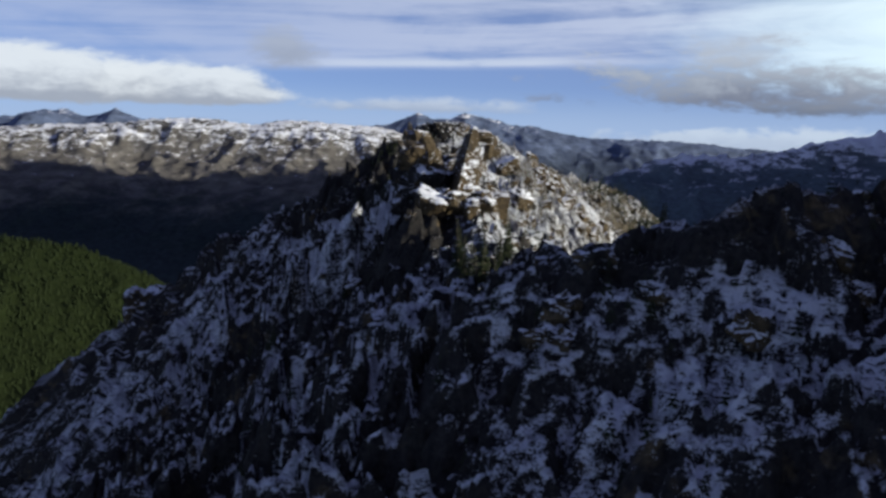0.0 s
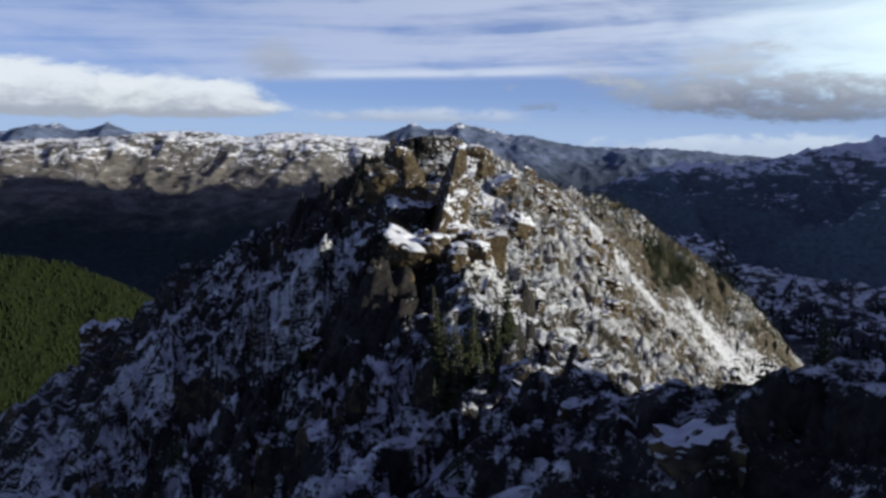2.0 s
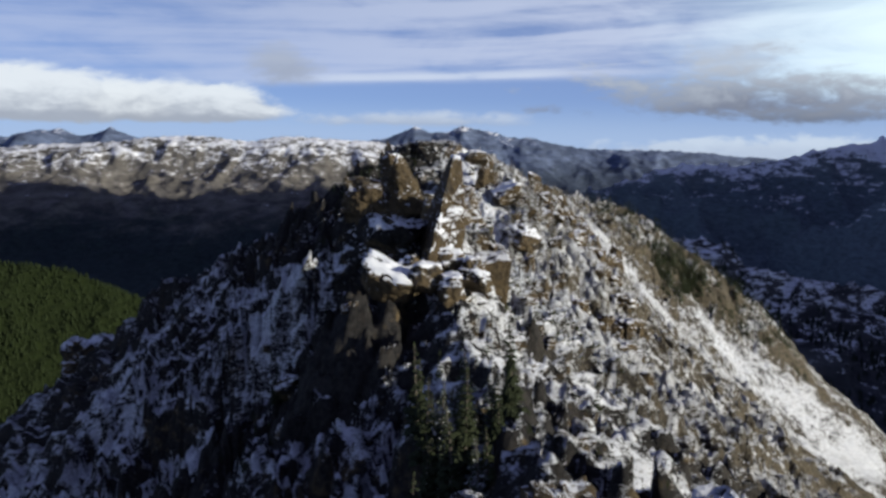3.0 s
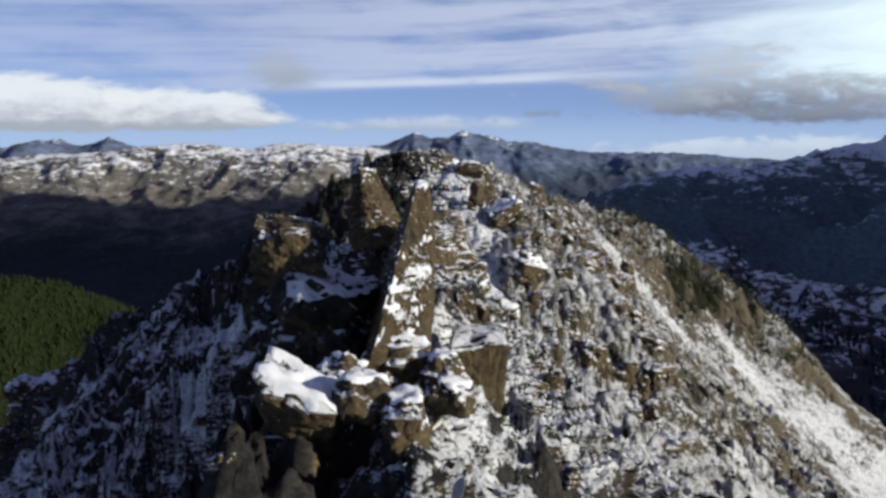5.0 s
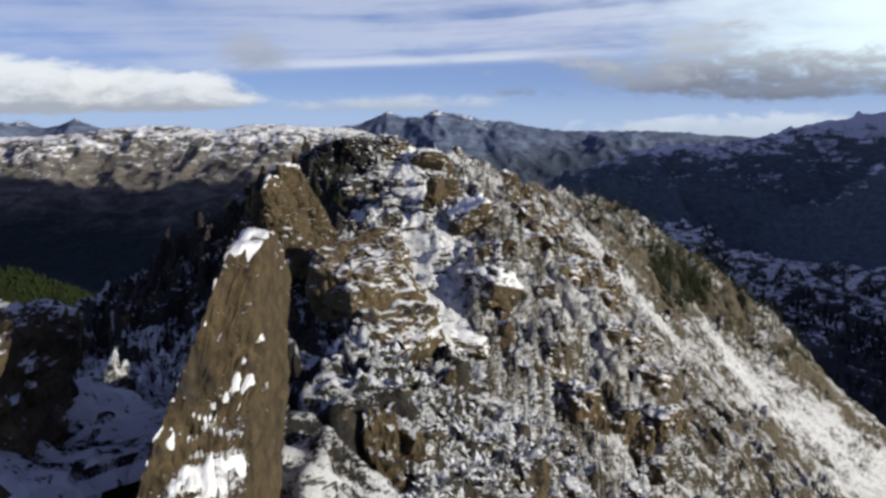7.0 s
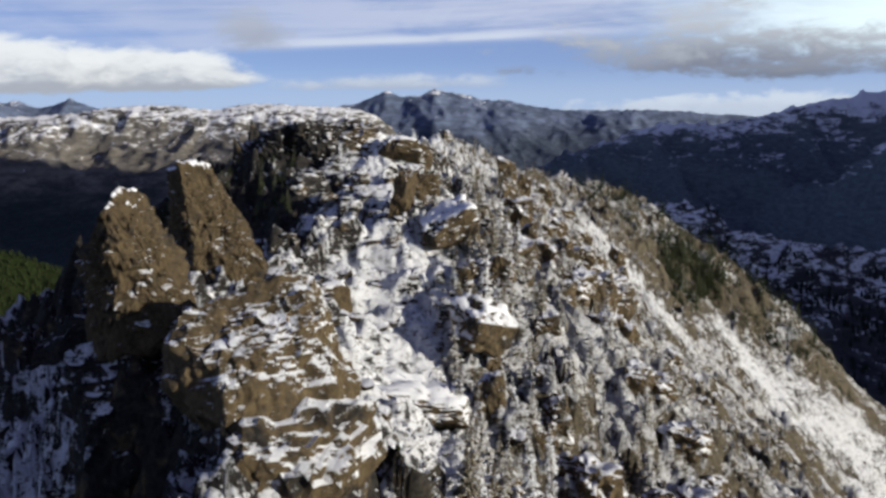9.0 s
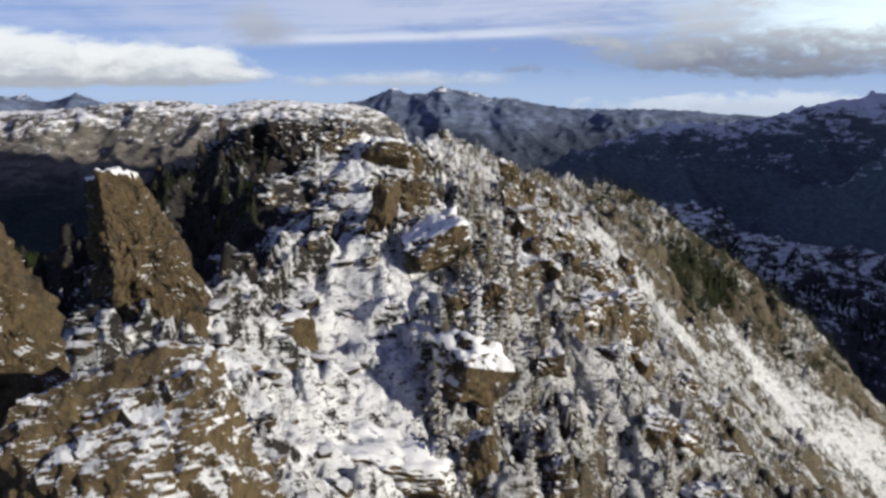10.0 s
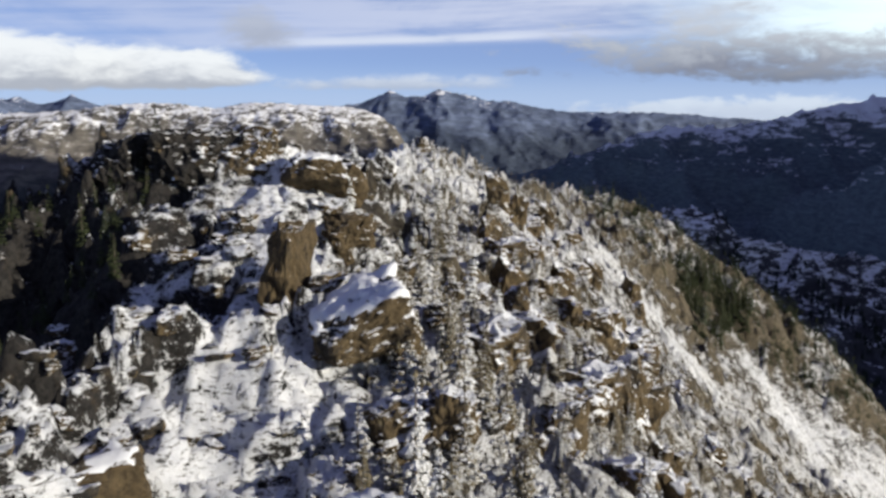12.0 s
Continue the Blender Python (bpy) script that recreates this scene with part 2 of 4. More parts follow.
    g.feed(b.inputs["Roughness"], g.math("MULTIPLY_ADD", snow, -0.2, 0.92))
    b.inputs["Specular IOR Level"].default_value = 0.25
    h = g.math("ADD", g.math("MULTIPLY", fine, 0.7), g.math("ADD", g.math("MULTIPLY", grit, 0.3), g.math("MULTIPLY", snow, 0.35)))
    bumped(g, b, h, 0.9, relief * size)
    return m


def far_slope(name, rock, wood, snow_low, snow_high, wood_top, snow_bias=0.0, speck=1.9):
    """Distant mountainside: forest low down, bare rock, then broken snow on what lies flat enough."""
    m, g, b = material(name)
    p = place(g)
    z = g.add("ShaderNodeSeparateXYZ", Vector=p).outputs[2]
    sp = g.add("ShaderNodeSeparateXYZ", Vector=p)
    flat = g.vec(g.math("MULTIPLY", sp.outputs[0], 0.7), g.math("MULTIPLY", sp.outputs[1], 0.5), g.math("MULTIPLY", sp.outputs[2], 2.2))
    big = g.noise(p, 0.004, 5.0, 0.6, 0.4)
    mid = g.noise(flat, 0.018, 7.0, 0.68, 0.5)
    fine = g.noise(flat, 0.07, 6.0, 0.75)
    stone = g.mix(g.ramp(mid, 0.3, 0.7), tuple(v * 0.45 for v in rock), rock)
    trees = g.mix(g.ramp(fine, 0.3, 0.7), tuple(v * 0.5 for v in wood), wood)
    level = g.math("ADD", z, g.math("MULTIPLY", g.math("SUBTRACT", mid, 0.5), 170.0))
    level = g.math("ADD", level, g.math("MULTIPLY", g.math("SUBTRACT", big, 0.5), 120.0))
    col = g.mix(g.ramp(level, wood_top - 60, wood_top + 60), trees, stone)
    lie = g.math("ADD", g.math("MULTIPLY", g.math("SUBTRACT", fine, 0.5), speck), g.math("MULTIPLY", g.math("SUBTRACT", mid, 0.5), 1.7))
    lie = g.math("ADD", lie, g.math("ADD", g.math("MULTIPLY", up_share(g), 0.55), snow_bias))
    lie = g.math("ADD", lie, g.math("MULTIPLY", g.math("SUBTRACT", g.ramp(z, snow_low, snow_high, False), 1.0), 0.75))
    snow = g.ramp(lie, 0.36, 0.56)
    g.feed(b.inputs["Base Color"], g.mix(snow, col, (0.80, 0.81, 0.85)))
    b.inputs["Roughness"].default_value = 0.95
    b.inputs["Specular IOR Level"].default_value = 0.1
    bumped(g, b, g.math("ADD", mid, g.math("MULTIPLY", fine, 0.5)), 0.6, 9.0)
    return m


def foliage(name, dark, light, frost):
    """Conifer needles with rime on their upper sides."""
    m, g, b = material(name)
    p = place(g)
    info = g.add("ShaderNodeObjectInfo").outputs["Random"]
    fine = g.noise(p, 7.0, 4.0, 0.7)
    col = g.mix(g.math("ADD", g.math("MULTIPLY", fine, 0.6), g.math("MULTIPLY", info, 0.4)), dark, light)
    lie = g.math("ADD", g.math("MULTIPLY", up_share(g), 0.5), g.math("SUBTRACT", fine, 0.5))
    lie = g.math("ADD", lie, g.math("MULTIPLY", g.math("SUBTRACT", info, 0.5), 0.3))
    snow = g.ramp(lie, 0.75 - frost, 0.98 - frost)
    g.feed(b.inputs["Base Color"], g.mix(snow, col, (0.74, 0.76, 0.80)))
    b.inputs["Roughness"].default_value = 0.85
    b.inputs["Specular IOR Level"].default_value = 0.2
    bumped(g, b, fine, 0.8, 0.15)
    return m


M_CRAG = snowy_rock("snow_dusted_crag", 0.67, 0.85, 0.18, ledge_share=0.8)
M_ROCK = snowy_rock("snow_dusted_boulder", 0.40, 0.62, 0.75, 1.0, True, ledge_thin=5.0)
M_FACE = snowy_rock("bare_tan_rock", 0.86, 0.98, 1.05, 1.0, True, 1.0, 0.95, 0.32, 4.5, 0.78)
M_TAN = snowy_rock("snow_dusted_tan_rock", 0.46, 0.66, 1.0, 1.0, True, ledge_thin=5.0)
# copy of the boulder rock for shaded blocks, their shade put into the colour
M_SHADE = snowy_rock("shade_darkened_rock", 0.62, 0.80, 0.1, 1.0, True, ledge_thin=4.0)
M_SPECKLE = snowy_rock("snow_speckled_tan_rock", 0.62, 0.78, 1.1, 1.0, True, 1.1, 1.15, 0.25, 5.0)
# this forest colour carries a slight blue tint for the valley haze
M_FAR_LEFT = far_slope("sunlit_snowy_range", (0.19, 0.175, 0.158), (0.044, 0.058, 0.060), -200, 90, -170, 0.05, 1.6)
# the blue of the far peaks is distance haze, mixed into rock and forest
M_FAR_HAZE = far_slope("haze_blue_far_peaks", (0.16, 0.20, 0.31), (0.075, 0.095, 0.14), -60, 190, -10, -0.06, 1.0)
# forest and rock lifted towards pale blue, as haze put into the colour
M_RIGHT = far_slope("hazy_wooded_snowy_ridge", (0.24, 0.26, 0.28), (0.15, 0.19, 0.22), -120, 170, 20, 0.38, 0.9)
# part of the spur's shade is put into these darker rock and forest tones
M_NEARRIDGE = far_slope("shade_toned_snowy_spur", (0.10, 0.10, 0.11), (0.030, 0.040, 0.044), -420, -180, -300, 0.0, 2.4)
M_HILL = far_slope("green_wooded_hill", (0.03, 0.038, 0.012), (0.022, 0.032, 0.009), 900, 1000, 800, -2.0)
M_HILLWOOD = foliage("far_green_needles", (0.014, 0.022, 0.006), (0.024, 0.035, 0.009), -0.6)
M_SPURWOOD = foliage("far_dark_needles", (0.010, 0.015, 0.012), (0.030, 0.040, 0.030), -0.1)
M_RIME = foliage("rimed_needles", (0.065, 0.056, 0.034), (0.24, 0.20, 0.125), 0.50)
M_FROST = foliage("frosted_needles", (0.022, 0.032, 0.014), (0.12, 0.115, 0.05), 0.64)
M_GREEN = foliage("green_needles", (0.012, 0.018, 0.009), (0.058, 0.068, 0.028), 0.24)


def snow_material():
    m, g, b = material("fresh_snow")
    p = place(g)
    soft, fine = g.noise(p, 1.4, 4.0, 0.5), g.noise(p, 9.0, 4.0, 0.6)
    g.feed(b.inputs["Base Color"], g.mix(soft, (0.74, 0.76, 0.80), (0.86, 0.87, 0.89)))
    b.inputs["Roughness"].default_value = 0.7
    b.inputs["Specular IOR Level"].default_value = 0.2
    bumped(g, b, g.math("ADD", soft, g.math("MULTIPLY", fine, 0.4)), 0.7, 0.12)
    return m


M_SNOW = snow_material()


def bark_material():
    m, g, b = material("grey_bark")
    n = g.noise(place(g), 12.0, 4.0, 0.6)
    g.feed(b.inputs["Base Color"], g.mix(n, (0.05, 0.04, 0.03), (0.17, 0.14, 0.11)))
    b.inputs["Roughness"].default_value = 0.9
    return m


M_BARK = bark_material()


# ---- the mountain ----
def along(X, Y, pts, left, right):
    """Height below a crest line: the best over its legs of crest height less the drop at that distance, by side."""
    best = np.full(X.shape, -9999.0)
    for (x0, y0, z0), (x1, y1, z1) in zip(pts, pts[1:]):
        dx, dy = x1 - x0, y1 - y0
        L = math.hypot(dx, dy)
        t = np.clip(((X - x0) * dx + (Y - y0) * dy) / L ** 2, 0, 1)
        ex, ey = X - x0 - t * dx, Y - y0 - t * dy
        d = np.hypot(ex, ey)
        s = np.clip((ex * dy - ey * dx) / L / np.maximum(d, 1e-6), -1, 1) * 0.5 + 0.5
        drop = np.interp(d, *left) * (1 - s) + np.interp(d, *right) * s
        best = np.maximum(best, z0 + (z1 - z0) * t - drop)
    return best


CREST = [(7, 50, 90.0), (7, 60, 90.0), (6.5, 70, 88.0), (5, 85, 88.0), (2, 98, 90.0), (0.5, 107, 92.0), (1, 118, 92.0), (3, 130, 91.0), (3, 146, 89.5),
         (-2, 160, 89.5), (-4, 176, 86.6), (-5, 188, 86.6), (-5.5, 200, 90.3), (1, 203.5, 91.0), (8, 206, 91.2), (4, 215, 94.6), (1, 228, 98.4), (4, 245, 98.6), (8, 280, 97.2),
         (10, 325, 96.5), (27, 370, 87.5), (52, 415, 79.5), (75, 436, 74.0), (95, 432, 59.0), (116, 426, 42.0), (149, 416, 5.0), (210, 410, -60.0)]
WEST = [(-2, 229, 99.0), (-10, 231, 100.0), (-17, 229, 96.8), (-28, 228, 87.5), (-46, 235, 77.0), (-67, 241, 65.0), (-77, 244, 53.0), (-97, 254, 35.0), (-116, 264, 22.0), (-140, 278, 0.0), (-230, 330, -80.0)]
FLANK = [(-8, 164, 87.0), (-26, 170, 75.0), (-43, 174, 64.5), (-64, 178, 46.0), (-110, 186, 0.0), (-200, 200, -90.0)]
RIM = [(-5, 160, 90.3), (-8, 166, 91.3), (-10, 187, 90.6), (-8, 198, 90.4)]
EAST = [(8.5, 59, 90.5), (11.0, 55, 92.6), (12.6, 52.5, 94.2), (16, 50, 95.4), (27, 50, 97.6), (45, 38, 107.5), (100, 15, 118.0), (260, -70, 160.0), (600, -260, 160.0)]


def base_height(X, Y):
    a = along(X, Y, CREST, ((0, 10, 18, 27, 45, 100, 300, 700, 3000), (0, 5.5, 11, 20, 38, 88, 250, 470, 900)),
              ((0, 12, 25, 43, 62, 120, 300, 700, 3000), (0, 8, 18, 40, 59, 112, 270, 470, 900)))
    b = along(X, Y, WEST, ((0, 8, 30, 100, 400, 3000), (0, 4, 25, 84, 340, 900)), ((0, 8, 30, 100, 400, 3000), (0, 4, 22, 78, 340, 900)))
    c = along(X, Y, EAST, ((0, 8, 20, 60, 200, 600, 3000), (0, 5, 17, 54, 180, 420, 900)), ((0, 3, 8, 20, 40, 100, 600, 3000), (0, 2.4, 6.5, 13, 27, 76, 420, 900)))
    e = along(X, Y, RIM, ((0, 2, 4, 10, 30, 60, 3000), (0, 2, 8, 17, 38, 75, 3000)), ((0, 4, 10, 25, 60, 3000), (0, 1.0, 5, 24, 75, 3000)))
    f = along(X, Y, FLANK, ((0, 6, 20, 60, 3000), (0, 3, 15, 54, 3000)), ((0, 6, 20, 60, 3000), (0, 3, 15, 54, 3000)))
    k = 1.6
    top = np.maximum(np.maximum(np.maximum(a, b), np.maximum(c, e)), f)
    h = top + np.log(np.exp((a - top) / k) + np.exp((b - top) / k) + np.exp((c - top) / k) + np.exp((e - top) / k) + np.exp((f - top) / k)) * k - 0.4
    # the western walls break off below the first top and below the fins
    edge = X + 1.5 * value2(X / 6, Y / 6, 44) + 0.8 * value2(X / 2.3, Y / 2.3, 45)
    h = h - 8.0 * smooth(-edge, 8.0, 11.5) * smooth(Y, 96, 104) * (1 - smooth(Y, 122, 130)) * (1 - smooth(-X, 30, 60))
    h = h - 9.0 * smooth(-edge, 3.2, 6.0) * smooth(Y, 124, 132) * (1 - smooth(Y, 159, 163)) * (1 - smooth(-X, 30, 60))
    floor_z = -360 + 18 * value2(X / 700, Y / 700, 91) + 8 * value2(X / 210, Y / 210, 92)
    return np.maximum(h, floor_z)


SNOW_LINES = [((26, 290), (38, 315), (52, 341), (66, 354)), ((102, 390), (117, 386), (135, 381), (165, 382)), ((32, 246), (38, 240), (46, 236)),
              ((46, 240), (48, 225), (51, 200)), ((5, 180), (6, 188), (6, 196)), ((24, 185), (30, 183), (36, 181)),
              ((36, 188), (44, 189), (56, 190)), ((112, 374), (140, 364), (190, 352)), ((54, 292), (62, 284), (84, 290))]


def snow_share(X, Y):
    """How smoothly the snow lies: 1 in the gullies and the hollow, 0 on the crags."""
    out = np.zeros(X.shape)
    ragged = value2(X / 7, Y / 7, 71) + 0.6 * value2(X / 2.6, Y / 2.6, 72)
    for pts, wide, share in zip(SNOW_LINES, (22.0, 14.0, 5.0, 5.0, 4.0, 4.0, 5.0, 11.0, 6.0), (0.55, 0.95, 0.6, 0.5, 0.4, 0.6, 0.6, 0.8, 0.3)):
        for (x0, y0), (x1, y1) in zip(pts, pts[1:]):
            dx, dy = x1 - x0, y1 - y0
            t = np.clip(((X - x0) * dx + (Y - y0) * dy) / (dx * dx + dy * dy), 0, 1)
            d = np.hypot(X - x0 - t * dx, Y - y0 - t * dy) + 0.3 * wide * ragged
            out = np.maximum(out, share * (1 - smooth(d, wide * 0.3, wide * 1.35)))
    return out


BROWN_SPUR = ((58, 404), (75, 424), (114, 414), (149, 404), (190, 398))


def heath_share(X, Y):
    """Brown scrub: thick on the far spur, thinner over the sunny slope."""
    out = (0.7 + 0.25 * smooth(X, 12, 22)) * smooth(X, 4, 14) * smooth(Y, 95, 130)
    spur = np.zeros(X.shape)
    for (x0, y0), (x1, y1) in zip(BROWN_SPUR, BROWN_SPUR[1:]):
        dx, dy = x1 - x0, y1 - y0
        t = np.clip(((X - x0) * dx + (Y - y0) * dy) / (dx * dx + dy * dy), 0, 1)
        d = np.hypot(X - x0 - t * dx, Y - y0 - t * dy) + 6.0 * value2(X / 11, Y / 11, 77)
        spur = np.maximum(spur, 1 - smooth(d, 14, 32))
    return np.maximum(out, spur), spur


def height(X, Y):
    h = base_height(X, Y)
    high = smooth(h, -340, -150)
    rough = high * (1 - 0.7 * snow_share(X, Y) ** 2)
    rough = rough * (1 + 0.75 * smooth(-X, -2, 10) * (1 - smooth(-X, 90, 200)))
    rough = rough * (1 - 0.3 * smooth(X, -11, -7) * (1 - smooth(X, 9, 14)) * smooth(Y, 165, 171) * (1 - smooth(Y, 209, 215)))
    rough = rough * (1 - 0.45 * smooth(X, 5, 8) * (1 - smooth(X, 18, 24)) * smooth(Y, 42, 46) * (1 - smooth(Y, 58, 64)))
    rough = rough * (1 - 0.55 * smooth(X, -16, -12) * (1 - smooth(X, 2, 5)) * smooth(Y, 210, 214) * (1 - smooth(Y, 230, 236)))
    rough = rough * (1 - 0.7 * smooth(X, -1, 1) * (1 - smooth(X, 4, 6)) * smooth(Y, 104, 108) * (1 - smooth(Y, 117, 121)))
    wx = X + 1.6 * value2(X / 5.0, Y / 5.0, 31)
    wy = Y + 1.6 * value2(X / 5.0, Y / 5.0, 32)
    h = h + high * (1.5 * fbm2(X, Y, 26.0, 3, 11) + 26 * smooth(np.hypot(X, Y - 200), 250, 900) * fbm2(X, Y, 190.0, 4, 12))
    shoulder = smooth(X, -11, -7) * (1 - smooth(X, 9, 14)) * smooth(Y, 165, 171) * (1 - smooth(Y, 209, 215))
    h = h + 0.42 * shoulder * (ridged2(X, Y, 2.3, 3, 61) - 0.7)
    h = h + rough * (facets(wx, wy, 9.0, 20, 0.18, 0.20) + facets(wx, wy, 4.2, 21, 0.48, 0.40) + facets(wx, wy, 1.9, 22, 0.62, 0.52) + facets(wx, wy, 0.85, 24, 0.6, 0.5) + 0.5 * ridged2(X, Y, 3.2, 4, 23) - 0.4)
    return h


def steps(start, first, rate, until):
    out, v, d = [], start, first
    while abs(v - start) < until:
        v += d
        d *= rate
        out.append(v)
    return out


def sheet(name, xs, ys, zfun, mat):
    """A height field over a grid of lines, as one mesh."""
    xs, ys = np.array(xs), np.array(ys)
    X, Y = np.meshgrid(xs, ys)
    Z = zfun(X, Y)
    n, m = len(xs), len(ys)
    co = np.stack([X, Y, Z], -1).reshape(-1, 3).astype(np.float32)
    i = (np.arange(m - 1)[:, None] * n + np.arange(n - 1)[None, :]).reshape(-1)
    quads = np.stack([i, i + 1, i + 1 + n, i + n], -1).astype(np.int32)
    me = bpy.data.meshes.new(name)
    me.vertices.add(len(co))
    me.vertices.foreach_set("co", co.ravel())
    me.loops.add(quads.size)
    me.loops.foreach_set("vertex_index", quads.ravel())
    me.polygons.add(len(quads))
    me.polygons.foreach_set("loop_start", np.arange(0, quads.size, 4, dtype=np.int32))
    me.update(calc_edges=True)
    me.polygons.foreach_set("use_smooth", np.ones(len(quads), dtype=bool))
    me.materials.append(mat)
    return new(name, me), X, Y, Z


LAND = {}


def sampled(key, x, y):
    """A value of the ground between its grid lines: its height "z" or its share of lying snow "snow"."""
    x, y = np.asarray(x, float), np.asarray(y, float)
    i = np.clip(np.searchsorted(LAND["xs"], x) - 1, 0, len(LAND["xs"]) - 2)
    j = np.clip(np.searchsorted(LAND["ys"], y) - 1, 0, len(LAND["ys"]) - 2)
    u = (x - LAND["xs"][i]) / (LAND["xs"][i + 1] - LAND["xs"][i])
    v = (y - LAND["ys"][j]) / (LAND["ys"][j + 1] - LAND["ys"][j])
    a = LAND[key]
    return (a[j, i] * (1 - u) + a[j, i + 1] * u) * (1 - v) + (a[j + 1, i] * (1 - u) + a[j + 1, i + 1] * u) * v


def build_ground():
    fine = 0.29
    xs = steps(-44, -fine, 1.05, 5600)[::-1] + list(np.arange(-44, 52, fine)) + steps(52, fine, 1.012, 75)
    xs = xs + steps(xs[-1], xs[-1] - xs[-2], 1.06, 5600)
    ys = steps(34, -fine, 1.08, 4000)[::-1] + list(np.arange(34, 256, fine)) + steps(256, fine, 1.0065, 200)
    ys = ys + steps(ys[-1], ys[-1] - ys[-2], 1.055, 6500)
    ob, X, Y, Z = sheet("ground", xs, ys, height, M_CRAG)
    LAND.update(xs=np.array(xs), ys=np.array(ys), z=Z, snow=snow_share(X, Y))
    cover = ob.data.attributes.new("cover", "FLOAT", "POINT")
    far = smooth(np.hypot(X, Y - 200), 300, 900)
    low = 1 - smooth(base_height(X, Y), -140, -50)
    val = 0.36 * snow_share(X, Y) - 1.2 * np.maximum(low, 0.3 * far) + 0.26 * fbm2(X, Y, 11.0, 3, 55)
    heath, spur = heath_share(X, Y)
    val = val - 0.11 * spur * (1 - snow_share(X, Y)) + 0.07 * heath - 0.10 * smooth(X, 45, 70)
    # ribs of scrub and rock run down the sunny side; the western wall is steep and holds little snow
    val = val + 0.20 * smooth(X, 8, 18) * value2(X / 26 + 0.3 * value2(X / 9, Y / 9, 57), Y / 5.5, 56) * (1 - snow_share(X, Y))
    val = val - 0.58 * smooth(-X, -1, 4) * (1 - smooth(-X, 34, 60)) * smooth(Y, 94, 102) * (1 - smooth(Y, 119, 129))
    val = val + (0.10 - 0.12 * smooth(-X, 6, 18)) * (1 - smooth(Y, 90, 100)) * (1 - smooth(X, 4, 9))
    val = val + 0.07 * smooth(-X, 6, 18) * (1 - smooth(Y, 195, 225)) * (1 - smooth(-X, 90, 160))
    val = val + 0.24 * smooth(X, 5, 8) * (1 - smooth(X, 15, 20)) * smooth(Y, 36, 40) * (1 - smooth(Y, 45, 49))
    val = val - 0.16 * smooth(X, 8, 11) * smooth(Y, 46, 49) * (1 - smooth(Y, 58, 62))
    val = val + 0.12 * smooth(X, -15, -11) * (1 - smooth(X, 0, 3)) * smooth(Y, 58, 64) * (1 - smooth(Y, 92, 98))
    val = val - 0.04 * smooth(X, 4, 8) * (1 - smooth(X, 24, 34)) * smooth(Y, 26, 31) * (1 - smooth(Y, 62, 68))
    val = val + 0.10 * smooth(X, -5, -2) * (1 - smooth(X, 5, 8)) * smooth(Y, 99, 103) * (1 - smooth(Y, 110, 114))
    val = val + 0.24 * smooth(X, -2, 4) * (1 - smooth(X, 24, 40)) * smooth(Y, 192, 200) * (1 - smooth(Y, 290, 330))
    val = val + 0.24 * smooth(-X, 7, 11) * (1 - smooth(-X, 26, 42)) * smooth(Y, 152, 168) * (1 - smooth(Y, 204, 212))
    val = val - 0.10 * smooth(-X, 5, 9) * smooth(Y, 206, 214) * (1 - smooth(Y, 232, 240))
    val = val + 0.10 * smooth(X, 0, 4) * (1 - smooth(X, 14, 26)) * smooth(Y, 108, 118) * (1 - smooth(Y, 165, 190))
    val = val + 0.09 * smooth(X, -9, -4) * (1 - smooth(X, 4, 12)) * smooth(Y, 170, 180) * (1 - smooth(Y, 204, 212))
    val = val + 0.16 * smooth(X, -5, -1) * (1 - smooth(X, 3, 7)) * smooth(Y, 214, 222) * (1 - smooth(Y, 238, 246))
    val = val + 0.14 * smooth(X, -12, -9) * (1 - smooth(X, 3, 6)) * smooth(Y, 188, 194) * (1 - smooth(Y, 206, 212))
    val = val - 0.30 * smooth(-X, 5, 8) * (1 - smooth(-X, 30, 44)) * smooth(Y, 203, 209) * (1 - smooth(Y, 232, 240))
    val = val + 0.24 * smooth(-X, 9, 13) * (1 - smooth(-X, 40, 60)) * smooth(Y, 128, 138) * (1 - smooth(Y, 170, 178))
    val = val - 0.16 * smooth(X, -2, 0) * (1 - smooth(X, 4, 6)) * smooth(Y, 120, 124) * (1 - smooth(Y, 140, 146))
    cover.data.foreach_set("value", val.ravel().astype(np.float32))
    heath = heath * (1 - 0.55 * snow_share(X, Y))
    ob.data.attributes.new("heath", "FLOAT", "POINT").data.foreach_set("value", heath.ravel().astype(np.float32))
    return tagged(ob, "craggy mountain ridge of tan rock dusted with fresh snow", "mountain", kind="structure")


build_ground()


SLOPES = {}


